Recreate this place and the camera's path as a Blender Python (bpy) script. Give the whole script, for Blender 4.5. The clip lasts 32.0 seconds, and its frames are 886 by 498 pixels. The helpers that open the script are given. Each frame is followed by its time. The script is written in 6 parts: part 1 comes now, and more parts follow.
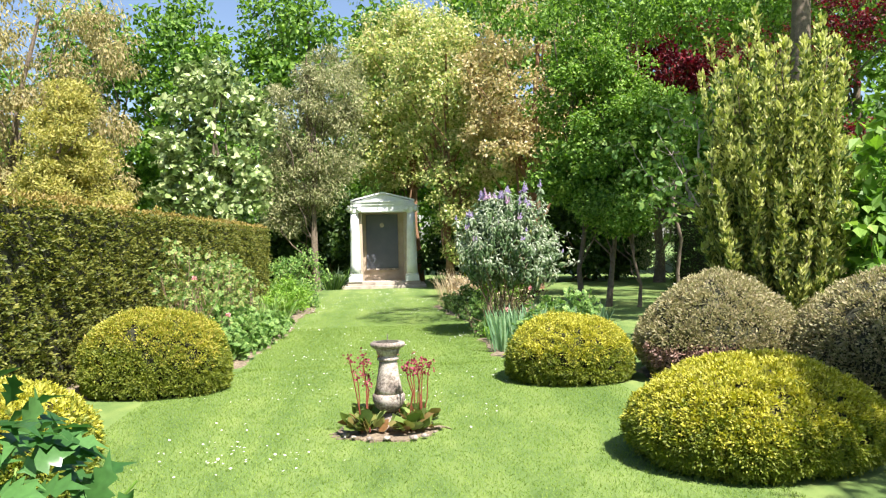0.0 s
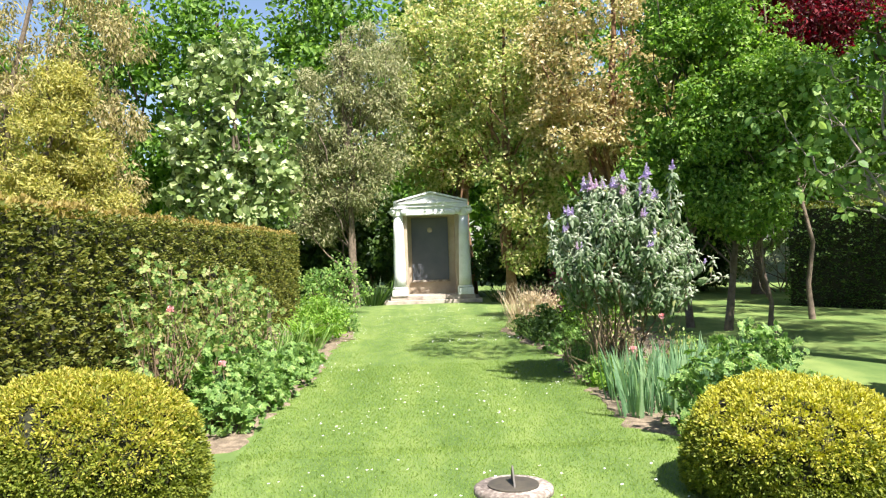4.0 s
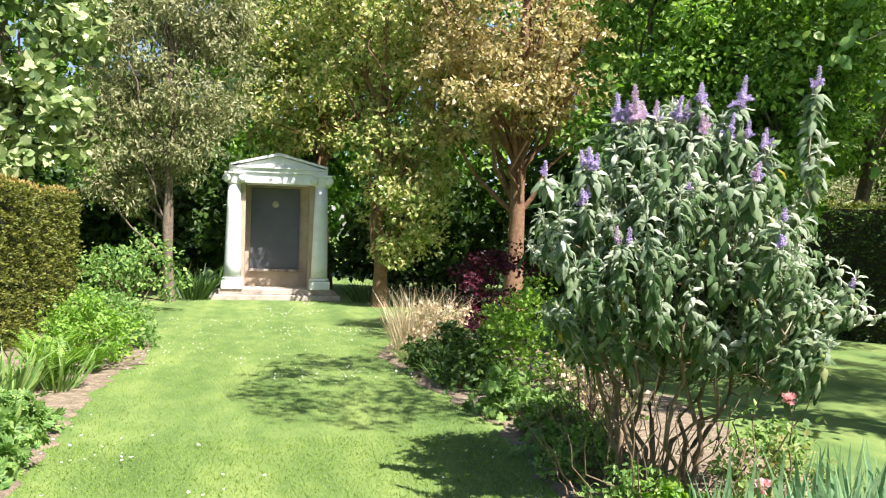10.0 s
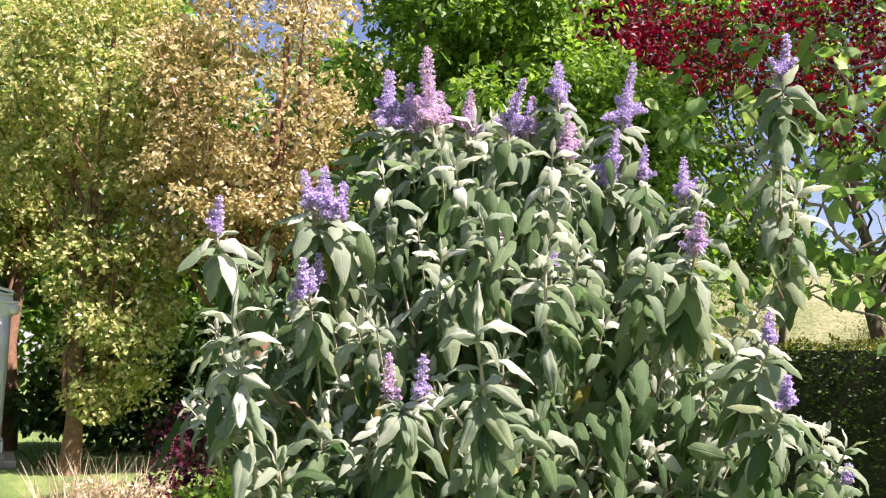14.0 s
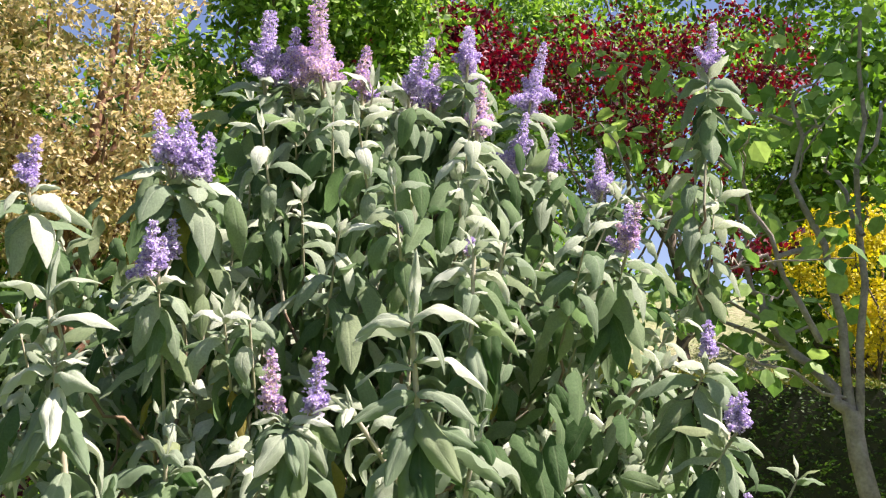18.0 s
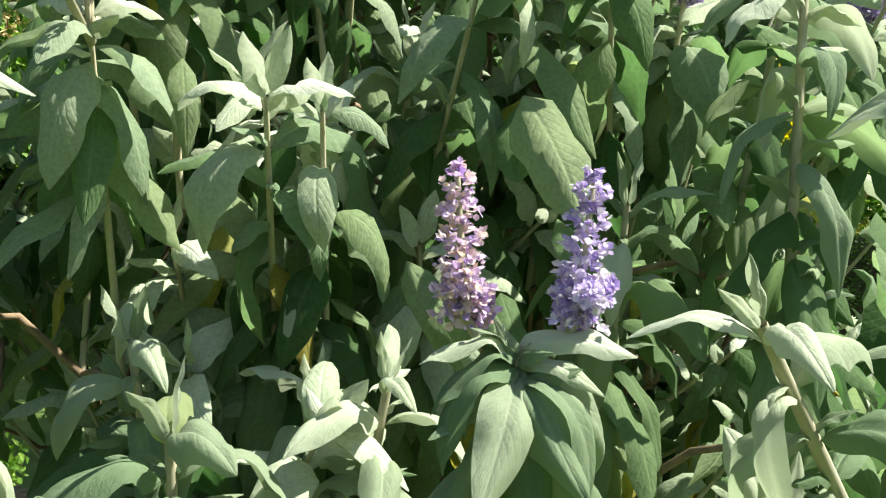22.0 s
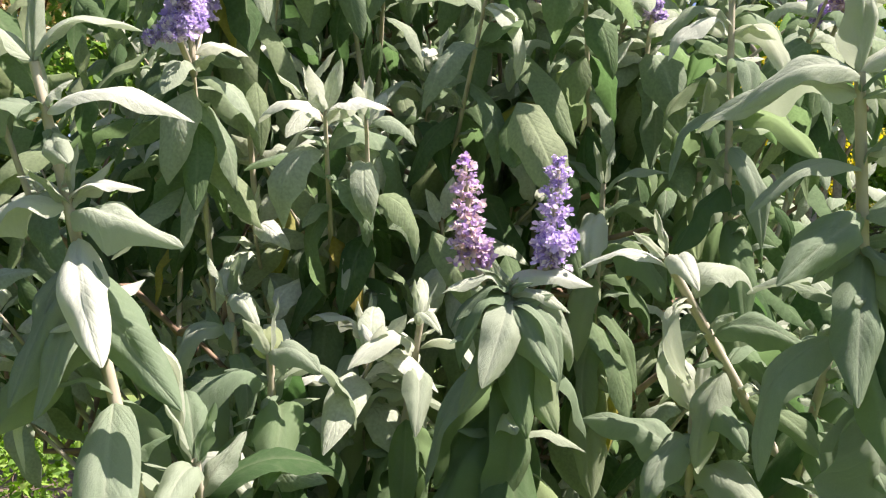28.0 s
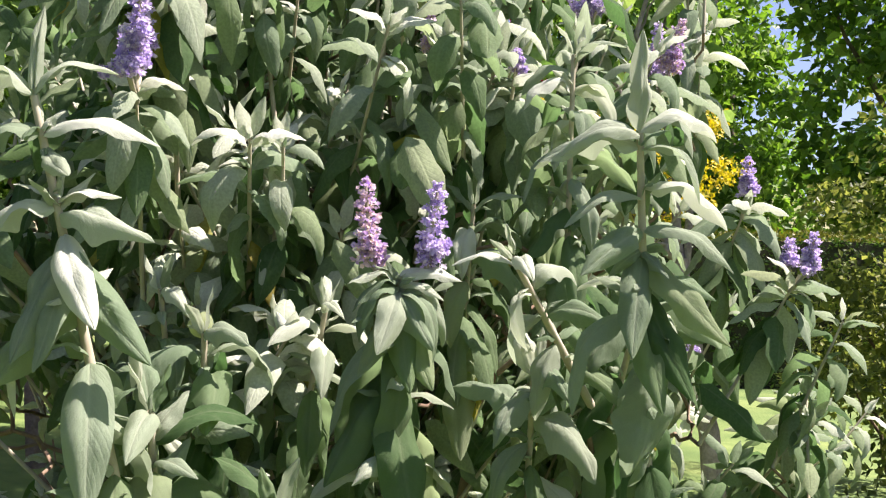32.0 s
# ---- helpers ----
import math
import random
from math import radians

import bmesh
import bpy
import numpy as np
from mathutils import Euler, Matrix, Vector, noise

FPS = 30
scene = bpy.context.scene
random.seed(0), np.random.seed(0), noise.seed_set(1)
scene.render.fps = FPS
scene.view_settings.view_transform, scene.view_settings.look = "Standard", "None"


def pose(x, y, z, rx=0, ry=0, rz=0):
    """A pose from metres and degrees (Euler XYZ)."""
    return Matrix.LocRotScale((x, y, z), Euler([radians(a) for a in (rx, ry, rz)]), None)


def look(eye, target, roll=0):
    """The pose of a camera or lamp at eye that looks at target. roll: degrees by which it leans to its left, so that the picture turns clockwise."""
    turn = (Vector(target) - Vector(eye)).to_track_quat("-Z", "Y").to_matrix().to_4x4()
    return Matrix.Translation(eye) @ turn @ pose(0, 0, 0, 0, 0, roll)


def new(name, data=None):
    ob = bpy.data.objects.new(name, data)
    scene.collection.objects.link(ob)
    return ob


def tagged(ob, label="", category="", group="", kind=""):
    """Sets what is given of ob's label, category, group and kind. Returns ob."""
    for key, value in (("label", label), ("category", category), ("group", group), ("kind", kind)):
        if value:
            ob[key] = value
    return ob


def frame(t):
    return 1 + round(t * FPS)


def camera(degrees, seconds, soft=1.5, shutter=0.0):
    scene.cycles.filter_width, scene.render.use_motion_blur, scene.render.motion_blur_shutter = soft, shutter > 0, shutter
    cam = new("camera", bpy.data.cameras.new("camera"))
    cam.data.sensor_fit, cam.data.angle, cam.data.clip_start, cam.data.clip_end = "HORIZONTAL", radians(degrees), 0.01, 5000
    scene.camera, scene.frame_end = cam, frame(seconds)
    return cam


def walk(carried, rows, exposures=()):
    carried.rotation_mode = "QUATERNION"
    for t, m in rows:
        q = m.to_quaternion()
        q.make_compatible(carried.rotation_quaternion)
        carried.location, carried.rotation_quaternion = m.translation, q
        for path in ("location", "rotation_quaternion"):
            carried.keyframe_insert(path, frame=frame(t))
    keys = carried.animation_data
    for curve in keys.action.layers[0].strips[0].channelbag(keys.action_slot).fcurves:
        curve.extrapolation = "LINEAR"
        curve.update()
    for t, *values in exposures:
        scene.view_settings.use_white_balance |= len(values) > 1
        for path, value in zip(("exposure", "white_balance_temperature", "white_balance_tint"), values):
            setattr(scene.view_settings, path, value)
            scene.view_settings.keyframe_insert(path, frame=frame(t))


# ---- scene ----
cam = camera(57.40, 32.0, 1.2)
PATH = [
    (0, (0.000, -1.588, 1.544), (0.142, 0.406, 1.520), -1.3),
    (0.5, (-0.002, -1.198, 1.539), (0.192, 0.792, 1.532), -1.2),
    (1, (-0.059, -0.778, 1.533), (0.044, 1.219, 1.494), -2.1),
    (1.5, (-0.124, -0.287, 1.535), (-0.041, 1.708, 1.430), -2.2),
    (2, (-0.144, 0.223, 1.544), (-0.076, 2.219, 1.437), -1.5),
    (2.5, (-0.173, 0.716, 1.555), (-0.097, 2.713, 1.481), -1.4),
    (3, (-0.163, 1.187, 1.567), (-0.068, 3.185, 1.531), -0.4),
    (3.5, (-0.222, 1.652, 1.580), (-0.152, 3.650, 1.555), -1.2),
    (5.5, (-0.376, 3.500, 1.553), (-0.351, 5.499, 1.607), -2.6),
    (6, (-0.369, 3.898, 1.543), (-0.431, 5.897, 1.580), -1.5),
    (6.5, (-0.358, 4.287, 1.530), (-0.486, 6.283, 1.525), -0.8),
    (7, (-0.394, 4.689, 1.506), (-0.521, 6.684, 1.463), -1.0),
    (7.5, (-0.442, 5.085, 1.503), (-0.518, 7.083, 1.477), -0.6),
    (8, (-0.465, 5.491, 1.497), (-0.531, 7.489, 1.440), -0.3),
    (8.5, (-0.468, 5.906, 1.493), (-0.555, 7.900, 1.375), -0.6),
    (9, (-0.420, 6.302, 1.509), (-0.484, 8.296, 1.378), -0.8),
    (9.5, (-0.402, 6.700, 1.508), (-0.259, 8.693, 1.426), -0.0),
    (10, (-0.324, 7.091, 1.516), (0.107, 9.043, 1.479), 1.8),
    (10.5, (-0.250, 7.482, 1.507), (0.388, 9.376, 1.438), 2.0),
    (11, (-0.153, 7.849, 1.503), (0.624, 9.691, 1.445), 1.7),
    (11.5, (-0.014, 8.159, 1.519), (0.847, 9.964, 1.514), 2.6),
    (12, (0.108, 8.456, 1.516), (1.028, 10.232, 1.485), 2.2),
    (12.5, (0.258, 8.754, 1.503), (1.265, 10.483, 1.488), 1.8),
    (13, (0.427, 9.032, 1.498), (1.422, 10.767, 1.524), 1.3),
    (13.5, (0.579, 9.263, 1.522), (1.615, 10.965, 1.690), 0.8),
    (14, (0.719, 9.426, 1.526), (1.672, 11.153, 1.857), 1.7),
    (14.5, (0.778, 9.561, 1.540), (1.812, 11.219, 1.970), 0.8),
    (16.5, (0.773, 9.644, 1.541), (1.879, 11.241, 2.014), 1.7),
    (17, (0.771, 9.679, 1.543), (1.883, 11.277, 2.000), 2.7),
    (17.5, (0.765, 9.722, 1.523), (1.952, 11.265, 1.983), 3.0),
    (18, (0.798, 9.793, 1.502), (2.089, 11.266, 1.907), 2.7),
    (18.5, (0.877, 9.878, 1.506), (2.187, 11.348, 1.858), 2.6),
    (19, (0.923, 9.985, 1.510), (2.263, 11.438, 1.815), 1.8),
    (19.5, (0.913, 10.127, 1.473), (2.365, 11.480, 1.719), 0.9),
    (20, (1.011, 10.244, 1.438), (2.378, 11.698, 1.561), 1.9),
    (20.5, (1.060, 10.312, 1.454), (2.254, 11.916, 1.471), 3.9),
    (21, (1.027, 10.407, 1.475), (2.221, 12.011, 1.498), 3.3),
    (21.5, (1.004, 10.490, 1.521), (2.362, 11.957, 1.564), 2.3),
    (22, (1.028, 10.507, 1.525), (2.580, 11.768, 1.575), 1.5),
    (22.5, (1.023, 10.494, 1.509), (2.649, 11.658, 1.528), 1.2),
    (23, (1.009, 10.476, 1.511), (2.625, 11.655, 1.526), 1.6),
    (23.5, (1.009, 10.468, 1.509), (2.613, 11.662, 1.517), 1.6),
    (24, (0.996, 10.462, 1.511), (2.584, 11.678, 1.500), 2.2),
    (24.5, (0.974, 10.426, 1.502), (2.539, 11.671, 1.456), 3.1),
    (25, (0.918, 10.404, 1.506), (2.472, 11.664, 1.489), 0.1),
    (25.5, (0.903, 10.397, 1.508), (2.467, 11.644, 1.504), -1.4),
    (27.5, (0.901, 10.386, 1.500), (2.429, 11.676, 1.486), -0.8),
    (28, (0.892, 10.383, 1.502), (2.400, 11.696, 1.531), -0.1),
    (28.5, (0.893, 10.379, 1.498), (2.404, 11.689, 1.535), 0.1),
    (29, (0.892, 10.376, 1.499), (2.404, 11.685, 1.546), 0.0),
    (29.5, (0.888, 10.372, 1.499), (2.399, 11.679, 1.575), 0.3),
    (30, (0.868, 10.360, 1.508), (2.377, 11.670, 1.601), 0.3),
    (30.5, (0.851, 10.346, 1.500), (2.364, 11.654, 1.547), 0.7),
    (31, (0.813, 10.289, 1.505), (2.387, 11.523, 1.511), 0.2),
    (31.5, (0.763, 10.274, 1.496), (2.401, 11.420, 1.552), 0.5),
    (32, (0.743, 10.283, 1.483), (2.425, 11.361, 1.562), 0.8),
]
EXPOSURES = [(0, 1.46, 6300, 15), (9, 1.44, 6250, 16), (11, 1.49, 6150, 21), (13, 1.49, 6300, 32), (14.5, 1.47, 6400, 36), (16.5, 1.39, 6400, 31), (18, 1.39, 6400, 28), (20, 1.44, 6200, 21), (21.5, 1.40, 6450, 5), (25.5, 1.42, 6450, 4), (27.5, 1.46, 6350, 31), (32, 1.48, 6350, 32)]
walk(cam, [(t, look(e, a, r)) for t, e, a, r in PATH], EXPOSURES)

# ---- light ----
SUN_EL, SUN_AZ = radians(56), radians(148)   # azimuth clockwise from +y
sun_dir = Vector((math.sin(SUN_AZ) * math.cos(SUN_EL), math.cos(SUN_AZ) * math.cos(SUN_EL), math.sin(SUN_EL)))
world = bpy.data.worlds.new("sky")
scene.world = world
world.use_nodes = True
wn = world.node_tree.nodes
sky = wn.new("ShaderNodeTexSky")
sky.sky_type, sky.sun_disc = "NISHITA", False
sky.sun_elevation, sky.sun_rotation = SUN_EL, SUN_AZ
wn["Background"].inputs["Strength"].default_value = 0.066
world.node_tree.links.new(sky.outputs["Color"], wn["Background"].inputs["Color"])
sun = new("sun", bpy.data.lights.new("sun", "SUN"))
sun.data.energy, sun.data.angle, sun.data.color = 5.0, radians(0.53), (1.0, 0.95, 0.86)
sun.matrix_world = look((0, 0, 30), Vector((0, 0, 30)) - sun_dir)

# ---- materials ----


def nodes_of(name):
    m = bpy.data.materials.new(name)
    m.use_nodes = True
    nt = m.node_tree
    return m, nt, nt.nodes, nt.links, nt.nodes["Principled BSDF"]


def ramp(nd, stops):
    r = nd.new("ShaderNodeValToRGB")
    el = r.color_ramp.elements
    while len(el) < len(stops):
        el.new(0.5)
    for e, (p, c) in zip(el, stops):
        e.position, e.color = p, (*c, 1)
    return r


def leaf_mat(name, stops, trans=0.3, rough=0.5, bump=0.0, scale=40.0, spec=0.3):
    """Foliage: colour by leaf, a little mottling, light through the blade."""
    m, nt, nd, ln, bs = nodes_of(name)
    geo = nd.new("ShaderNodeNewGeometry")
    info = nd.new("ShaderNodeObjectInfo")
    add = nd.new("ShaderNodeMath")
    add.operation = "ADD"
    ln.new(geo.outputs["Random Per Island"], add.inputs[0])
    ln.new(info.outputs["Random"], add.inputs[1])
    fr = nd.new("ShaderNodeMath")
    fr.operation = "FRACT"
    ln.new(add.outputs[0], fr.inputs[0])
    r = ramp(nd, stops)
    ln.new(fr.outputs[0], r.inputs[0])
    tc = nd.new("ShaderNodeTexCoord")
    nz = nd.new("ShaderNodeTexNoise")
    nz.inputs["Scale"].default_value = scale
    nz.inputs["Detail"].default_value = 3
    ln.new(tc.outputs["Object"], nz.inputs["Vector"])
    mr = nd.new("ShaderNodeMapRange")
    mr.inputs["To Min"].default_value, mr.inputs["To Max"].default_value = 0.65, 1.3
    ln.new(nz.outputs["Fac"], mr.inputs["Value"])
    hv = nd.new("ShaderNodeHueSaturation")
    ln.new(mr.outputs[0], hv.inputs["Value"])
    ln.new(r.outputs["Color"], hv.inputs["Color"])
    ln.new(hv.outputs["Color"], bs.inputs["Base Color"])
    bs.inputs["Roughness"].default_value = rough
    bs.inputs["Specular IOR Level"].default_value = spec
    if bump:
        bp = nd.new("ShaderNodeBump")
        bp.inputs["Strength"].default_value = bump
        bp.inputs["Distance"].default_value = 0.002
        ln.new(nz.outputs["Fac"], bp.inputs["Height"])
        ln.new(bp.outputs[0], bs.inputs["Normal"])
    tr = nd.new("ShaderNodeBsdfTranslucent")
    hv2 = nd.new("ShaderNodeHueSaturation")
    hv2.inputs["Saturation"].default_value, hv2.inputs["Value"].default_value = 1.15, 1.5
    ln.new(hv.outputs["Color"], hv2.inputs["Color"])
    ln.new(hv2.outputs["Color"], tr.inputs["Color"])
    mx = nd.new("ShaderNodeMixShader")
    mx.inputs[0].default_value = trans
    ln.new(bs.outputs[0], mx.inputs[1])
    ln.new(tr.outputs[0], mx.inputs[2])
    ln.new(mx.outputs[0], nd["Material Output"].inputs["Surface"])
    return m


def felt_mat(name, stops, trans=0.25, rough=0.8, rib=0.35, pale=(0.5, 0.54, 0.38)):
    """Felted leaf: colour by leaf, pale midrib, sunk side veins, soft mottling; reads the blade's own coordinates."""
    m = leaf_mat(name, stops, trans, rough, 0.0, 300.0, 0.1)
    nd, ln = m.node_tree.nodes, m.node_tree.links
    bs = nd["Principled BSDF"]
    col = bs.inputs["Base Color"].links[0].from_socket
    uv = nd.new("ShaderNodeUVMap")
    uv.uv_map = "blade"
    sep = nd.new("ShaderNodeSeparateXYZ")
    ln.new(uv.outputs[0], sep.inputs[0])

    def calc(op, a, b=None):
        n = nd.new("ShaderNodeMath")
        n.operation = op
        for k, q in enumerate((a, b)):
            if q is None:
                continue
            if isinstance(q, (int, float)):
                n.inputs[k].default_value = q
            else:
                ln.new(q, n.inputs[k])
        return n.outputs[0]

    off = calc("ABSOLUTE", calc("SUBTRACT", sep.outputs[0], 0.5))
    mid = calc("MAXIMUM", calc("SUBTRACT", 1.0, calc("MULTIPLY", off, 16.0)), 0.0)
    wav = calc("SINE", calc("SUBTRACT", calc("MULTIPLY", sep.outputs[1], 70.0), calc("MULTIPLY", off, 38.0)))
    vein = calc("POWER", calc("MULTIPLY", calc("ADD", wav, 1.0), 0.5), 5.0)
    mp = nd.new("ShaderNodeMapping")
    mp.inputs["Scale"].default_value = (3.0, 7.0, 1.0)
    ln.new(uv.outputs[0], mp.inputs["Vector"])
    nz = nd.new("ShaderNodeTexNoise")
    nz.inputs["Scale"].default_value, nz.inputs["Detail"].default_value = 1.6, 5
    ln.new(mp.outputs[0], nz.inputs["Vector"])
    fac = calc("MINIMUM", calc("ADD", calc("ADD", calc("MULTIPLY", mid, rib), calc("MULTIPLY", vein, 0.03)), calc("MULTIPLY", calc("MAXIMUM", calc("SUBTRACT", nz.outputs["Fac"], 0.5), 0.0), 0.5)), 1.0)
    mx = nd.new("ShaderNodeMixRGB")
    mx.inputs[2].default_value = (*pale, 1)
    ln.new(fac, mx.inputs[0])
    ln.new(col, mx.inputs[1])
    ln.new(mx.outputs[0], bs.inputs["Base Color"])
    hgt = calc("SUBTRACT", calc("ADD", calc("MULTIPLY", nz.outputs["Fac"], 0.8), calc("MULTIPLY", nd["Noise Texture"].outputs["Fac"], 0.25)), calc("ADD", calc("MULTIPLY", vein, 0.12), calc("MULTIPLY", mid, 0.45)))
    bp = nd.new("ShaderNodeBump")
    bp.inputs["Strength"].default_value, bp.inputs["Distance"].default_value = 0.6, 0.0022
    ln.new(hgt, bp.inputs["Height"])
    ln.new(bp.outputs[0], bs.inputs["Normal"])
    return m


def solid_mat(name, stops, scale=6.0, rough=0.85, bump=0.4, dist=0.01, detail=6, fine=60.0):
    """Stone, bark, soil: two scales of mottling and relief."""
    m, nt, nd, ln, bs = nodes_of(name)
    tc = nd.new("ShaderNodeTexCoord")
    n1, n2 = nd.new("ShaderNodeTexNoise"), nd.new("ShaderNodeTexNoise")
    for n, s in ((n1, scale), (n2, fine)):
        n.inputs["Scale"].default_value = s
        n.inputs["Detail"].default_value = detail
        ln.new(tc.outputs["Object"], n.inputs["Vector"])
    mix = nd.new("ShaderNodeMath")
    mix.operation = "MULTIPLY_ADD"
    mix.inputs[1].default_value = 0.45
    sub = nd.new("ShaderNodeMath")
    sub.operation = "MULTIPLY"
    sub.inputs[1].default_value = 0.6
    ln.new(n1.outputs["Fac"], sub.inputs[0])
    ln.new(n2.outputs["Fac"], mix.inputs[0])
    ln.new(sub.outputs[0], mix.inputs[2])
    r = ramp(nd, stops)
    ln.new(mix.outputs[0], r.inputs[0])
    ln.new(r.outputs["Color"], bs.inputs["Base Color"])
    bs.inputs["Roughness"].default_value = rough
    bp = nd.new("ShaderNodeBump")
    bp.inputs["Strength"].default_value, bp.inputs["Distance"].default_value = bump, dist
    ln.new(mix.outputs[0], bp.inputs["Height"])
    ln.new(bp.outputs[0], bs.inputs["Normal"])
    return m


def greens(*cols):
    n = len(cols)
    return [(0.05 + 0.9 * i / max(1, n - 1), c) for i, c in enumerate(cols)]


M_YEW = leaf_mat("yew_hedge", greens((0.07, 0.095, 0.016), (0.135, 0.155, 0.026), (0.21, 0.21, 0.04)), 0.25)
M_YEW_TOP = leaf_mat("hedge_new_growth", greens((0.22, 0.17, 0.045), (0.33, 0.25, 0.075), (0.30, 0.27, 0.06)), 0.3)
# near-black colour stands in for the shade between sprigs of hedges and mounds
M_SHADECORE = solid_mat("shaded_inside", [(0.3, (0.012, 0.014, 0.006)), (0.7, (0.035, 0.036, 0.015))], 20, 0.95, 0.8)
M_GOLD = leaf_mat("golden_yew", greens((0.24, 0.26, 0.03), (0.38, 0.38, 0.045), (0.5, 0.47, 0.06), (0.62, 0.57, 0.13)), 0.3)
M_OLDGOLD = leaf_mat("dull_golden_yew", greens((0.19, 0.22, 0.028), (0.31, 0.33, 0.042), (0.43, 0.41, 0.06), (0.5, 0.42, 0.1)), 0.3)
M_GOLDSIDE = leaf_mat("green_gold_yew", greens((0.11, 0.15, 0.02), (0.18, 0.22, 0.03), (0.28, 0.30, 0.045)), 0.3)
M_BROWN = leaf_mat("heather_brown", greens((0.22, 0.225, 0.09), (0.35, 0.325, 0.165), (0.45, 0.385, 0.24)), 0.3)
# darker tone of M_BROWN for the sides of the brown mounds
M_BROWNSIDE = leaf_mat("darker_heather_brown", greens((0.16, 0.165, 0.062), (0.26, 0.245, 0.11), (0.36, 0.3, 0.17)), 0.25)
M_DEAD = leaf_mat("dead_red_brown_twig", greens((0.2, 0.11, 0.08), (0.32, 0.19, 0.145), (0.42, 0.29, 0.23)), 0.1)
M_CONIFER = leaf_mat("golden_conifer", greens((0.2, 0.22, 0.045), (0.38, 0.36, 0.09), (0.54, 0.48, 0.16)), 0.35)
M_YEWCOL = leaf_mat("yellow_tipped_yew", greens((0.32, 0.36, 0.08), (0.49, 0.52, 0.15), (0.64, 0.63, 0.27)), 0.36)
M_YEWDARK = leaf_mat("dark_yew_leaf", greens((0.05, 0.085, 0.018), (0.09, 0.13, 0.03), (0.16, 0.18, 0.04)), 0.3)
M_SUNLEAF = leaf_mat("sunlit_small_leaf", greens((0.07, 0.10, 0.025), (0.16, 0.2, 0.05), (0.3, 0.33, 0.09)), 0.4)
M_LARCH = leaf_mat("larch_needles", greens((0.20, 0.19, 0.07), (0.36, 0.32, 0.13), (0.46, 0.38, 0.20)), 0.35)
M_STALK = leaf_mat("red_brown_stalk", greens((0.20, 0.05, 0.03), (0.28, 0.09, 0.05)), 0.1)
M_MAGNOLIA = leaf_mat("magnolia_leaf", greens((0.07, 0.12, 0.03), (0.26, 0.34, 0.12), (0.55, 0.61, 0.32)), 0.28, 0.32, spec=0.5)
M_OLIVE = leaf_mat("grey_green_leaf", greens((0.13, 0.16, 0.06), (0.29, 0.31, 0.14), (0.46, 0.43, 0.25)), 0.32)
M_HOLM = leaf_mat("bronze_green_leaf", greens((0.15, 0.23, 0.055), (0.33, 0.41, 0.12), (0.53, 0.53, 0.2), (0.67, 0.59, 0.31)), 0.42, 0.36, spec=0.5)
M_BRONZE = leaf_mat("bronze_leaf", greens((0.24, 0.245, 0.085), (0.48, 0.41, 0.195), (0.66, 0.55, 0.33)), 0.42, 0.38, spec=0.5)
M_FRESH = leaf_mat("fresh_green_leaf", greens((0.07, 0.15, 0.025), (0.16, 0.29, 0.048), (0.33, 0.47, 0.11)), 0.4)
M_DEEP = leaf_mat("deep_green_leaf", greens((0.025, 0.06, 0.012), (0.05, 0.10, 0.02), (0.09, 0.15, 0.03)), 0.3)
M_WOOD = leaf_mat("woodland_leaf", greens((0.05, 0.11, 0.018), (0.13, 0.25, 0.04), (0.26, 0.40, 0.08)), 0.4)
M_COPPER = leaf_mat("copper_red_leaf", greens((0.04, 0.007, 0.012), (0.11, 0.013, 0.022), (0.24, 0.03, 0.036)), 0.35)
M_ACER = leaf_mat("dark_purple_leaf", greens((0.03, 0.007, 0.013), (0.08, 0.014, 0.027), (0.135, 0.026, 0.044)), 0.3)
M_ROSE = leaf_mat("rose_leaf", greens((0.09, 0.165, 0.038), (0.165, 0.26, 0.065), (0.27, 0.36, 0.10), (0.33, 0.30, 0.12)), 0.35)
M_LIME = leaf_mat("lime_leaf", greens((0.11, 0.23, 0.028), (0.19, 0.34, 0.045), (0.3, 0.44, 0.08)), 0.4)
M_GERAN = leaf_mat("border_leaf", greens((0.10, 0.20, 0.05), (0.19, 0.32, 0.085), (0.32, 0.44, 0.13)), 0.4)
M_IRIS = leaf_mat("iris_blade", greens((0.12, 0.23, 0.11), (0.21, 0.35, 0.18), (0.31, 0.44, 0.22)), 0.4)
M_TAN = leaf_mat("dry_tan_leaf", greens((0.40, 0.33, 0.19), (0.56, 0.46, 0.29), (0.66, 0.56, 0.4)), 0.35)
M_BUD = felt_mat("felted_sage_leaf", [(0.0, (0.055, 0.112, 0.039)), (0.4, (0.115, 0.187, 0.078)), (0.7, (0.18, 0.255, 0.125)), (0.972, (0.28, 0.34, 0.185)), (0.99, (0.34, 0.33, 0.07)), (1.0, (0.30, 0.25, 0.06))], 0.46, 0.75, 0.2, (0.34, 0.4, 0.22))
M_BUDMID = felt_mat("half_grown_felted_leaf", [(0.05, (0.16, 0.23, 0.125)), (0.5, (0.23, 0.295, 0.185)), (0.95, (0.32, 0.375, 0.255))], 0.36, 0.8, 0.25)
M_BUDTIP = felt_mat("pale_young_felted_leaf", [(0.05, (0.35, 0.41, 0.28)), (0.5, (0.43, 0.48, 0.34)), (0.95, (0.52, 0.56, 0.44))], 0.28, 0.85, 0.25, (0.62, 0.64, 0.5))
M_LILAC = leaf_mat("lilac_floret", greens((0.36, 0.28, 0.54), (0.51, 0.42, 0.66), (0.66, 0.57, 0.75), (0.74, 0.68, 0.72)), 0.3, 0.6)
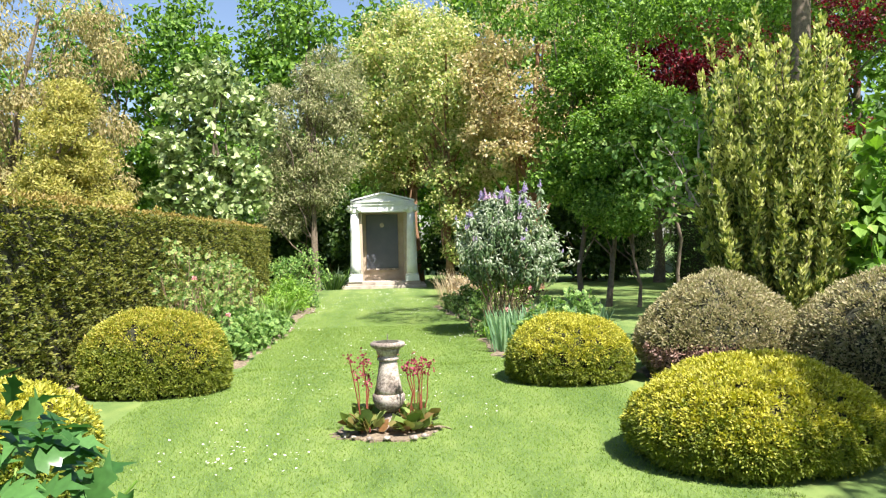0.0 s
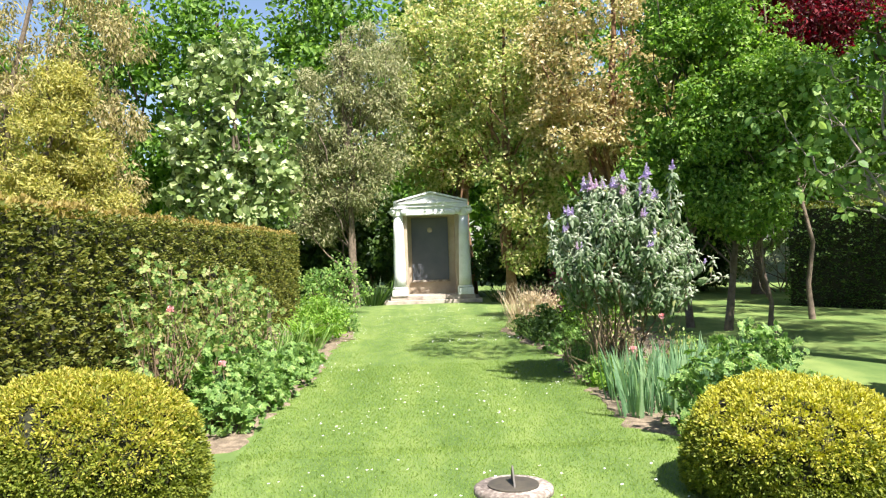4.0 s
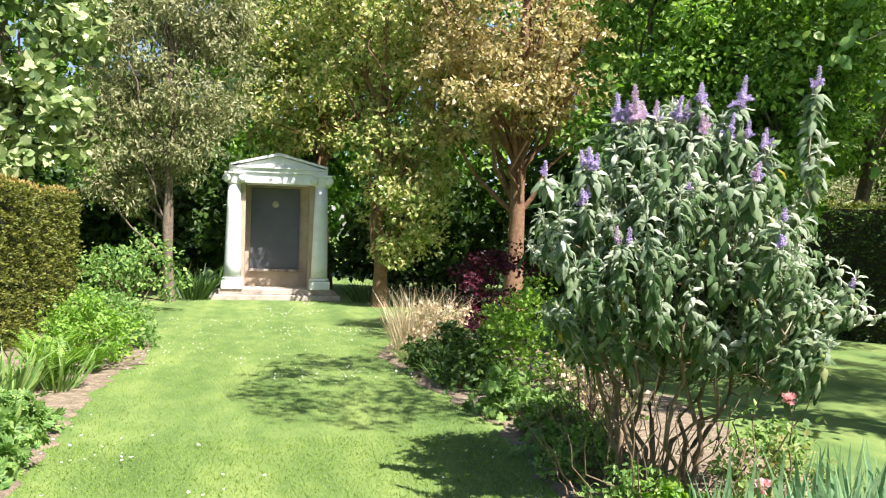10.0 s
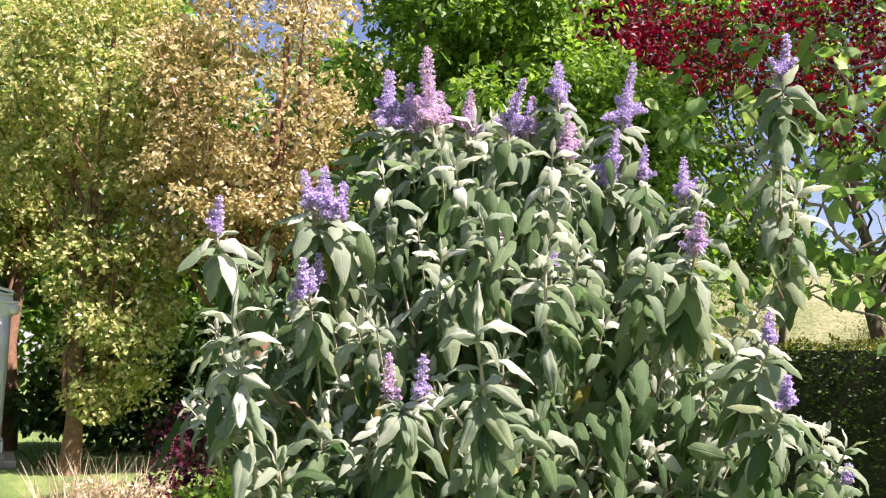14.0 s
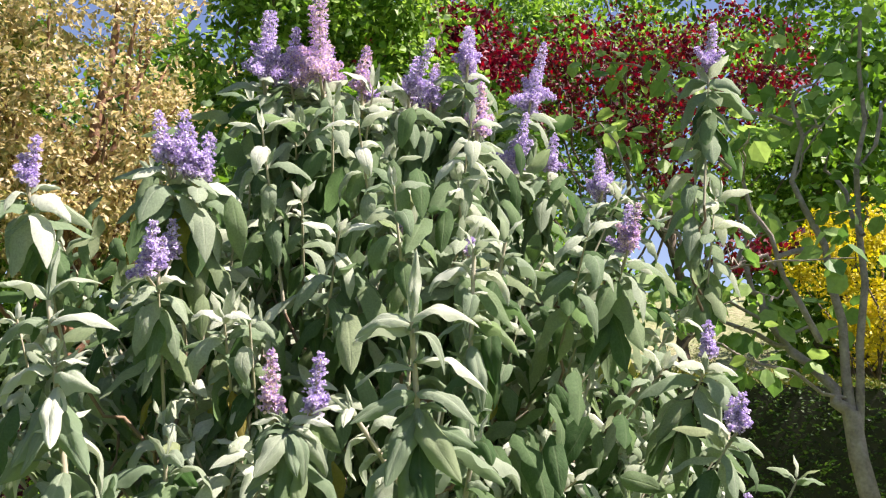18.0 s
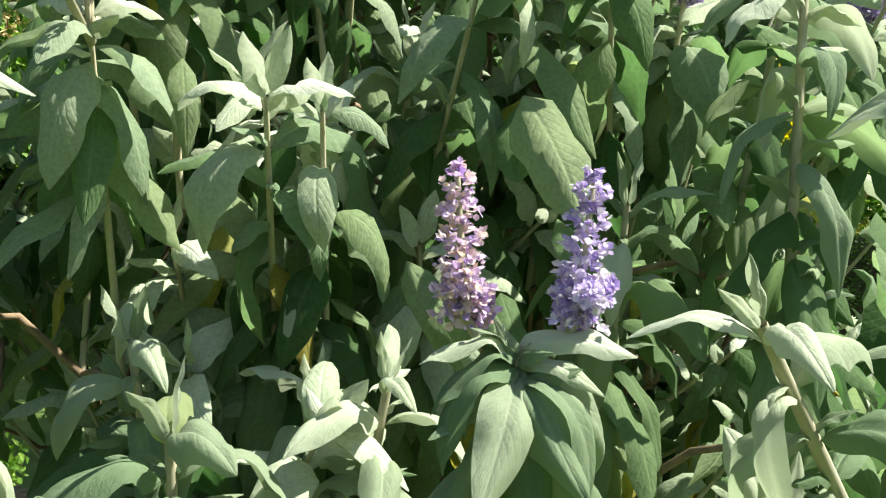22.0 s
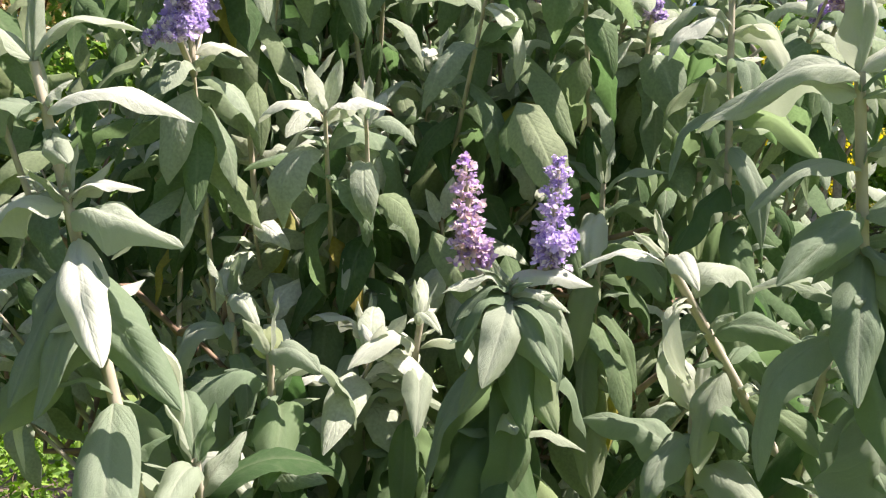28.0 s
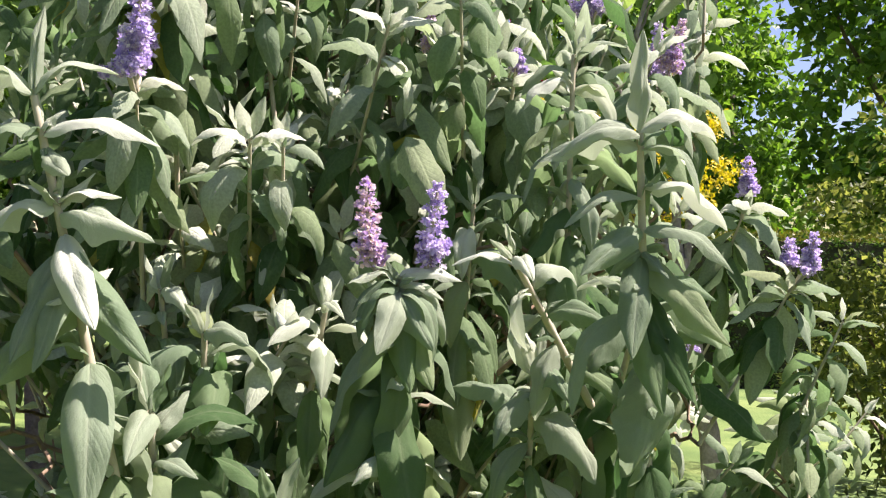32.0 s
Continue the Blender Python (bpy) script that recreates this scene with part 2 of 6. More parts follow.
M_MAUVE = leaf_mat("pink_mauve_floret", greens((0.4, 0.28, 0.55), (0.6, 0.46, 0.68), (0.74, 0.62, 0.68), (0.7, 0.55, 0.45)), 0.3, 0.6)
M_PINK = leaf_mat("dull_red_flower", greens((0.18, 0.025, 0.04), (0.28, 0.045, 0.075), (0.42, 0.09, 0.14)), 0.3)
M_ROSEPINK = leaf_mat("pale_pink_petal", greens((0.78, 0.40, 0.42), (0.85, 0.58, 0.56)), 0.3)
M_BERG = leaf_mat("bergenia_leaf", greens((0.08, 0.14, 0.03), (0.18, 0.25, 0.06), (0.22, 0.12, 0.05), (0.13, 0.2, 0.05), (0.26, 0.33, 0.10)), 0.25, 0.35)
M_ACANTH = leaf_mat("glossy_green_leaf", greens((0.03, 0.09, 0.02), (0.055, 0.14, 0.035), (0.09, 0.2, 0.055)), 0.25, 0.28)
M_DAISY = leaf_mat("white_petal", greens((0.8, 0.8, 0.75), (0.85, 0.85, 0.82)), 0.2)
M_YELLOW = leaf_mat("yellow_leaf", greens((0.45, 0.40, 0.03), (0.65, 0.55, 0.06)), 0.35)
M_BLADE = leaf_mat("grass_blade", greens((0.13, 0.21, 0.036), (0.18, 0.275, 0.05), (0.25, 0.335, 0.075)), 0.4, 0.6)
M_BARK = solid_mat("bark", [(0.3, (0.06, 0.045, 0.03)), (0.7, (0.22, 0.17, 0.12))], 14, 0.9, 0.8, 0.02)
M_PALEBARK = solid_mat("pale_grey_bark", [(0.3, (0.16, 0.13, 0.10)), (0.7, (0.42, 0.36, 0.29))], 14, 0.9, 0.8, 0.012)
M_REDBARK = solid_mat("red_brown_bark", [(0.3, (0.10, 0.05, 0.025)), (0.7, (0.30, 0.17, 0.09))], 14, 0.9, 0.8, 0.02)
M_STEM = solid_mat("pale_felted_stem", [(0.3, (0.30, 0.27, 0.17)), (0.7, (0.45, 0.42, 0.29))], 40, 0.9, 0.3, 0.002)
M_TWIG = solid_mat("brown_twig", [(0.3, (0.12, 0.08, 0.045)), (0.7, (0.28, 0.2, 0.12))], 40, 0.9, 0.3, 0.003)
M_WHITE = solid_mat("weathered_white_paint", [(0.28, (0.36, 0.37, 0.33)), (0.46, (0.66, 0.68, 0.65)), (0.68, (0.8, 0.81, 0.8))], 3, 0.7, 0.25, 0.004)
M_STONE = solid_mat("lichened_stone", [(0.36, (0.07, 0.055, 0.045)), (0.5, (0.22, 0.18, 0.145)), (0.64, (0.47, 0.42, 0.36))], 9, 0.9, 0.6, 0.01)
M_STEP = solid_mat("pinkish_stone", [(0.3, (0.2, 0.165, 0.13)), (0.5, (0.38, 0.325, 0.265)), (0.7, (0.52, 0.46, 0.38))], 5, 0.9, 0.5, 0.008)
M_RENDER = solid_mat("tan_render", [(0.3, (0.30, 0.24, 0.17)), (0.7, (0.46, 0.38, 0.28))], 4, 0.9, 0.3, 0.005)
M_SLATE = solid_mat("dark_slate", [(0.3, (0.055, 0.062, 0.075)), (0.7, (0.095, 0.10, 0.115))], 3, 0.6, 0.1, 0.002)
M_METAL = solid_mat("dark_bronze", [(0.3, (0.04, 0.035, 0.03)), (0.7, (0.10, 0.085, 0.06))], 20, 0.5, 0.2, 0.002)
M_MEADOW = solid_mat("pale_meadow", [(0.35, (0.09, 0.12, 0.035)), (0.5, (0.16, 0.185, 0.065)), (0.65, (0.27, 0.26, 0.13))], 0.5, 0.95, 0.8, 0.2, 8, 6.0)
M_SOIL = solid_mat("dry_soil", [(0.3, (0.08, 0.06, 0.038)), (0.5, (0.175, 0.135, 0.088)), (0.7, (0.34, 0.27, 0.18))], 12, 0.95, 1.0, 0.03)


def lawn_mat():
    m, nt, nd, ln, bs = nodes_of("mown_lawn")
    tc = nd.new("ShaderNodeTexCoord")
    mp = nd.new("ShaderNodeMapping")
    mp.inputs["Scale"].default_value = (1.0, 0.45, 1.0)
    ln.new(tc.outputs["Object"], mp.inputs["Vector"])
    n1, n2, n3 = (nd.new("ShaderNodeTexNoise") for _ in range(3))
    for n, s in ((n1, 1.3), (n2, 5.0), (n3, 220.0)):
        n.inputs["Scale"].default_value, n.inputs["Detail"].default_value = s, 4
        ln.new(mp.outputs[0], n.inputs["Vector"])
    a = nd.new("ShaderNodeMath")
    a.operation = "ADD"
    ln.new(n1.outputs["Fac"], a.inputs[0])
    ln.new(n2.outputs["Fac"], a.inputs[1])
    b = nd.new("ShaderNodeMath")
    b.operation = "ADD"
    ln.new(a.outputs[0], b.inputs[0])
    ln.new(n3.outputs["Fac"], b.inputs[1])
    wv = nd.new("ShaderNodeTexWave")
    wv.inputs["Scale"].default_value, wv.inputs["Distortion"].default_value, wv.inputs["Detail"].default_value = 0.32, 1.2, 2
    ln.new(tc.outputs["Object"], wv.inputs["Vector"])
    st = nd.new("ShaderNodeMath")
    st.operation = "MULTIPLY_ADD"
    st.inputs[1].default_value = 0.22
    ln.new(wv.outputs["Fac"], st.inputs[0])
    ln.new(b.outputs[0], st.inputs[2])
    c = nd.new("ShaderNodeMath")
    c.operation = "DIVIDE"
    c.inputs[1].default_value = 3.2
    ln.new(st.outputs[0], c.inputs[0])
    r = ramp(nd, [(0.40, (0.068, 0.125, 0.022)), (0.5, (0.112, 0.178, 0.037)), (0.60, (0.185, 0.245, 0.06))])
    ln.new(c.outputs[0], r.inputs[0])
    ln.new(r.outputs["Color"], bs.inputs["Base Color"])
    bs.inputs["Roughness"].default_value = 0.9
    bp = nd.new("ShaderNodeBump")
    bp.inputs["Strength"].default_value, bp.inputs["Distance"].default_value = 0.3, 0.01
    ln.new(n3.outputs["Fac"], bp.inputs["Height"])
    ln.new(bp.outputs[0], bs.inputs["Normal"])
    return m


M_LAWN = lawn_mat()

# ---- mesh tools ----
UP = np.array((0.0, 0.0, 1.0))


def unit(a):
    return a / np.maximum(np.linalg.norm(a, axis=-1, keepdims=True), 1e-9)


def mesh_np(name, verts, faces, mat, smooth=False):
    """A mesh from arrays; all faces have the same number of corners."""
    me = bpy.data.meshes.new(name)
    verts, faces = np.asarray(verts, np.float32), np.asarray(faces, np.int32)
    k = faces.shape[1]
    me.vertices.add(len(verts))
    me.vertices.foreach_set("co", verts.ravel())
    me.loops.add(faces.size)
    me.loops.foreach_set("vertex_index", faces.ravel())
    me.polygons.add(len(faces))
    me.polygons.foreach_set("loop_start", np.arange(0, faces.size, k, dtype=np.int32))
    me.polygons.foreach_set("use_smooth", np.full(len(faces), smooth, bool))
    me.materials.append(mat)
    me.update(calc_edges=True)
    me.validate()
    return me


def thing(name, at=(0, 0, 0), label="", category="", group="", kind=""):
    ob = new(name)
    ob.location = at
    ob.empty_display_size = 0.1
    return tagged(ob, label, category, group, kind)


def part_me(name, me, parent, label=""):
    """A mesh in world coordinates as a part of a thing that stands upright and unscaled."""
    ob = new(name, me)
    ob.parent = parent
    off, p = Vector((0, 0, 0)), parent
    while p is not None and parent.type == "EMPTY":
        off += p.location
        p = p.parent
    ob.matrix_parent_inverse = Matrix.Translation(-off)
    return tagged(ob, label)


def part(name, bm, mat, parent, label="", smooth=False):
    me = bpy.data.meshes.new(name)
    for f in bm.faces:
        f.smooth = smooth
    bm.to_mesh(me)
    bm.free()
    me.materials.append(mat)
    return part_me(name, me, parent, label)


# leaf blades: corners (across, along, up) for a leaf of length 1
LEAF = (np.array([(0, 0, 0), (0.34, 0.45, 0.09), (0, 1, -0.08), (-0.34, 0.45, 0.09)]), np.array([(0, 1, 2), (0, 2, 3)]))
SPRIG = (np.array([(0, 0, 0), (0.16, 0.5, 0.04), (0, 1, -0.03), (-0.16, 0.5, 0.04)]), np.array([(0, 1, 2), (0, 2, 3)]))
ROUND = (np.array([(0, 0, 0), (0.36, 0.22, 0.05), (0.40, 0.62, 0.08), (0, 1, -0.03), (-0.40, 0.62, 0.08), (-0.36, 0.22, 0.05)]),
         np.array([(0, 1, 2), (0, 2, 3), (0, 3, 4), (0, 4, 5)]))
BLADE = (np.array([(0.5, 0, 0), (-0.5, 0, 0), (-0.3, 0.6, 0.06), (0.3, 0.6, 0.06), (0, 1, 0.2)]), np.array([(0, 2, 1), (0, 3, 2), (3, 4, 2)]))


def place_leaves(tmpl, pts, along, up, size, width=1.0):
    """Arrays of all leaves: template set at each point along a direction."""
    tv, tf = tmpl
    y = unit(along)
    z = unit(up - (up * y).sum(1, keepdims=True) * y)
    x = np.cross(y, z)
    size = np.broadcast_to(np.asarray(size, float), (len(pts),))[:, None, None]
    v = pts[:, None, :] + size * (tv[None, :, 0:1] * width * x[:, None, :] + tv[None, :, 1:2] * y[:, None, :] + tv[None, :, 2:3] * z[:, None, :])
    f = tf[None] + (np.arange(len(pts)) * len(tv))[:, None, None]
    return v.reshape(-1, 3), f.reshape(-1, tf.shape[1])


def joined(chunks):
    vs, fs, n = [], [], 0
    for v, f in chunks:
        vs.append(v)
        fs.append(f + n)
        n += len(v)
    return np.concatenate(vs), np.concatenate(fs)


def leaflets(spots, tmpl):
    """One leaf of several leaflets: each at (across, along), turned by an angle, of a length."""
    ch = []
    for x, y, a, k in spots:
        c, n = math.cos(a), math.sin(a)
        v = tmpl[0] * k
        ch.append((np.stack([x + v[:, 0] * c + v[:, 1] * n, y + v[:, 1] * c - v[:, 0] * n, v[:, 2] - 0.12 * y * y], 1), tmpl[1]))
    return joined(ch)


COMPOUND = leaflets([(0.02, 0.12, 1.25, 0.42), (-0.02, 0.12, -1.25, 0.42), (0.02, 0.4, 1.05, 0.48), (-0.02, 0.4, -1.05, 0.48), (0, 0.52, 0.0, 0.55)], ROUND)
LOBED = leaflets([(0, 0.3, a, 0.62 - 0.08 * abs(a)) for a in (-2.0, -1.2, -0.55, 0.0, 0.55, 1.2, 2.0)], LEAF)


def tube_np(pts, radii, sides=6):
    """A tapered tube along a line of points, as quads."""
    pts, radii = np.asarray(pts, float), np.asarray(radii, float)
    d = unit(np.gradient(pts, axis=0))
    ref = np.where(np.abs(d[:, 2:3]) > 0.9, np.array([[1.0, 0, 0]]), UP[None])
    a = unit(np.cross(d, ref))
    b = np.cross(d, a)
    th = np.linspace(0, 2 * np.pi, sides, endpoint=False)
    v = pts[:, None] + radii[:, None, None] * (np.cos(th)[None, :, None] * a[:, None] + np.sin(th)[None, :, None] * b[:, None])
    n = len(pts)
    i, j = np.meshgrid(np.arange(n - 1), np.arange(sides), indexing="ij")
    k = (j + 1) % sides
    f = np.stack([i * sides + j, i * sides + k, (i + 1) * sides + k, (i + 1) * sides + j], -1).reshape(-1, 4)
    return v.reshape(-1, 3), f


def bent_line(a, b, n, sag, rng):
    """A limb's line from a to b with a wander."""
    t = np.linspace(0, 1, n)[:, None]
    a, b = np.asarray(a, float), np.asarray(b, float)
    w = rng.normal(0, sag, (n, 3)) * np.sin(np.pi * t)
    return a + (b - a) * t + w


def clump_leaves(rng, centres, radii, per, size, tmpl, droop=0.0, upness=0.5, jitter=0.35, flat=0.7):
    """Leaves that clothe soft clumps: most lie on the clump's outside and face away from its middle."""
    n = len(centres) * per
    c = np.repeat(centres, per, 0)
    r = np.repeat(radii, per)[:, None]
    u = unit(rng.normal(0, 1, (n, 3)))
    p = c + u * np.array((1, 1, flat)) * r * rng.uniform(0.2, 1.0, (n, 1)) ** 0.45
    along = unit(u * 0.55 + unit(rng.normal(0, 1, (n, 3))) * 0.8 + np.array((0, 0, -droop)))
    up = u * 0.9 + UP * upness + rng.normal(0, jitter, (n, 3))
    return place_leaves(tmpl, p, along, up, size * rng.uniform(0.6, 1.25, n))


def blob_centres(rng, blobs, n):
    """Clump centres spread through a crown made of ellipsoids, most near its outside."""
    w = np.array([b[1][0] * b[1][1] * b[1][2] for b in blobs]) ** 0.7
    k = rng.choice(len(blobs), n, p=w / w.sum())
    d = unit(rng.normal(0, 1, (n, 3))) * rng.uniform(0.3, 1.0, (n, 1)) ** 0.35
    return np.array([b[0] for b in blobs])[k] + d * np.array([b[1] for b in blobs])[k]


def tree(name, base, blobs, leaf_mat_, bark, label, seed, clumps=160, per=90, size=0.09, clump_r=0.4, trunk_r=0.12, tmpl=LEAF,
         droop=0.1, limbs=14, trunk_top=None, category="tree", group="", stems=1, lean=0.15, fill=0.1, trunk_to=None):
    """A trunk with limbs and a crown of leaf clumps. blobs: centres (relative to base) and radii."""
    rng = np.random.default_rng(seed)
    base = np.array(base, float)
    ob = thing(name, base, label, category, group)
    blobs = [(base + np.array(c), np.array(r)) for c, r in blobs]
    cen = blob_centres(rng, blobs, clumps)
    top = trunk_top if trunk_top else max(c[2] + r[2] * 0.5 for c, r in blobs) - base[2]
    mid = np.mean([c for c, r in blobs], 0) if trunk_to is None else base + np.array(trunk_to)
    for s in range(stems):
        off = np.array((0.0, 0.0, 0.0)) if stems == 1 else np.array((*rng.uniform(-0.35, 0.35, 2), 0))
        end = np.array((mid[0], mid[1], base[2] + top)) + rng.normal(0, lean, 3) + off * 2
        line = bent_line(base + off - np.array((0, 0, 0.1)), end, 9, lean * 0.5, rng)
        v, f = tube_np(line, np.linspace(trunk_r, trunk_r * 0.25, 9) * np.array([1.35] + [1] * 8), 9)
        part_me("trunk", mesh_np("trunk", v, f, bark, True), ob)
        for c in cen[rng.choice(len(cen), min(limbs // stems, len(cen)), replace=False)]:
            t = np.clip((c[2] - base[2]) / max(top, 0.1) * 0.6, 0.15, 0.95)
            i = int(t * 8)
            st = line[i]
            v, f = tube_np(bent_line(st, c, 6, 0.06 + 0.03 * np.linalg.norm(c - st), rng), np.linspace(trunk_r * 0.32, 0.012, 6), 5)
            part_me("limb", mesh_np("limb", v, f, bark, True), ob)
    chunks = [clump_leaves(rng, cen, rng.uniform(0.6, 1.3, clumps) * clump_r, per, size, tmpl, droop)]
    if fill:
        ci = np.mean([b[0] for b in blobs], 0) * 0.0 + blob_centres(rng, [(c, r * 0.72) for c, r in blobs], int(clumps * 0.8))
        chunks.append(clump_leaves(rng, ci, np.full(len(ci), clump_r * 0.9), int(per * fill), size * 1.5, tmpl, droop))
    v, f = joined(chunks)
    tagged(part_me("crown", mesh_np("crown", v, f, leaf_mat_), ob), "", "", "", "stuff")
    return ob


def shrub(name, base, radii, leaf_mat_, label, seed, clumps=40, per=45, size=0.06, clump_r=0.14, tmpl=LEAF, stems=9, droop=0.1,
          bark=None, category="shrub", group="", low=0.12, stem_r=0.008):
    """A bush: stems from the ground and leaf clumps in a half-ellipsoid."""
    rng = np.random.default_rng(seed)
    base, radii = np.array(base, float), np.array(radii, float)
    ob = thing(name, base, label, category, group)
    d = unit(rng.normal(0, 1, (clumps, 3))) * rng.uniform(0.2, 1.0, (clumps, 1)) ** 0.45
    d[:, 2] = np.abs(d[:, 2]) * (1 - low) + low
    cen = base + d * radii
    ch = []
    for c in cen[:stems]:
        ch.append(tube_np(bent_line(base + np.array((*rng.uniform(-0.25, 0.25, 2) * radii[:2], -0.03)), c, 6, 0.03, rng), np.linspace(stem_r, stem_r * 0.4, 6), 5))
    v, f = joined(ch)
    tagged(part_me("stems", mesh_np("stems", v, f, bark or M_TWIG, True), ob), "", "", "", "stuff")
    v, f = clump_leaves(rng, cen, rng.uniform(0.6, 1.3, clumps) * clump_r, per, size, tmpl, droop)
    tagged(part_me("foliage", mesh_np("foliage", v, f, leaf_mat_), ob), "", "", "", "stuff")
    return ob


def clipped_dome(name, base, rx, ry, h, mat, label, seed, n=1500, size=0.03, square=2.4, side_mat=None, per=40, dead=None):
    """A clipped topiary mound: a body painted near-black for the shade within, under a close skin of small tufts, each
    of many sprigs.
    """
    rng = np.random.default_rng(seed)
    rx, ry, h = rx - 0.07, ry - 0.07, h - 0.06       # the tufts stand out beyond this
    ob = thing(name, base, label, "topiary", "clipped mounds round the lawn")
    base = np.array(base, float)
    zc = h * 0.3
    low = zc / 0.60
    mid = base + np.array((0, 0, zc))
    bm = bmesh.new()
    bmesh.ops.create_uvsphere(bm, u_segments=32, v_segments=20, radius=1.0)
    for v in bm.verts:
        d = np.array(v.co)
        k = ((abs(d[0]) ** 2.2 + abs(d[1]) ** 2.2) ** (square / 2.2) + abs(d[2]) ** square) ** (-1 / square)
        q = d * k * np.array((rx - 0.05, ry - 0.05, (h - zc if d[2] > 0 else low) - 0.05))
        v.co = Vector(mid + np.array((q[0], q[1], max(q[2], -zc - 0.03))))
    part("body", bm, M_SHADECORE, ob, smooth=True)
    d = unit(rng.normal(0, 1, (n * 2, 3)))
    e = ((np.abs(d[:, 0]) ** 2.2 + np.abs(d[:, 1]) ** 2.2) ** (square / 2.2) + np.abs(d[:, 2]) ** square) ** (-1 / square)
    c = np.where(d[:, 2] > 0, h - zc, low)
    p = d * e[:, None] * np.stack([np.full(n * 2, rx), np.full(n * 2, ry), c], 1)
    d, p, c = (a[p[:, 2] > -zc + 0.03][:n] for a in (d, p, c))
    nr = unit(p / np.stack([np.full(len(p), rx), np.full(len(p), ry), c], 1) ** 2)
    lump = np.array([noise.noise(Vector(q) * 2.6 + Vector((seed * 3.1, 0, 0))) for q in p])
    p = p + nr * (0.035 * lump + rng.normal(0, 0.014, len(p)))[:, None]
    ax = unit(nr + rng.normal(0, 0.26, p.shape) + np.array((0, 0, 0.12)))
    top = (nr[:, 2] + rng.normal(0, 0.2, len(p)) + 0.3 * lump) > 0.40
    gone = np.zeros(len(p), bool)
    if dead is not None:
        gone = (p[:, 2] < -zc + 0.4) & (nr[:, :2] @ np.array(dead) > 0.82)
    # upward-facing tufts take mat, the rest take the darker side_mat
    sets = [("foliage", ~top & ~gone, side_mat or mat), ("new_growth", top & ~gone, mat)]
    if gone.any():
        sets.append(("dead_twigs", gone, M_DEAD))
    for nm, sel, mt in sets:
        a, q = np.repeat(ax[sel], per, 0), np.repeat(p[sel], per, 0)
        tn = rng.normal(0, 1, a.shape)
        tn = tn - (tn * a).sum(1, keepdims=True) * a
        q = q + tn * size * 0.7 + a * rng.uniform(-0.9, 0.4, (len(a), 1)) * size
        al = unit(a * 0.9 + tn * 0.55 + rng.normal(0, 0.3, a.shape))
        v, f = place_leaves(SPRIG, q + mid, al, a + rng.normal(0, 0.6, a.shape), size * rng.uniform(0.6, 1.3, len(q)), 1.5)
        tagged(part_me(nm, mesh_np(nm, v, f, mt), ob), "", "", "", "stuff")
    return ob


def box_bm(x0, y0, z0, x1, y1, z1, bevel=0.0, seg=2):
    bm = bmesh.new()
    bmesh.ops.create_cube(bm, size=1.0)
    for v in bm.verts:
        v.co = Vector((x0 + (v.co.x + 0.5) * (x1 - x0), y0 + (v.co.y + 0.5) * (y1 - y0), z0 + (v.co.z + 0.5) * (z1 - z0)))
    if bevel:
        bmesh.ops.bevel(bm, geom=bm.edges[:], offset=bevel, segments=seg, affect="EDGES", profile=0.6)
    return bm


def lathe_bm(profile, seg=32, at=(0, 0, 0)):
    bm = bmesh.new()
    rings = []
    for r, z in profile:
        rings.append([bm.verts.new((at[0] + r * math.cos(2 * math.pi * k / seg), at[1] + r * math.sin(2 * math.pi * k / seg), at[2] + z)) for k in range(seg)])
    for a, b in zip(rings, rings[1:]):
        for k in range(seg):
            bm.faces.new((a[k], a[(k + 1) % seg], b[(k + 1) % seg], b[k]))
    bm.faces.new(rings[0][::-1])
    bm.faces.new(rings[-1])
    return bm


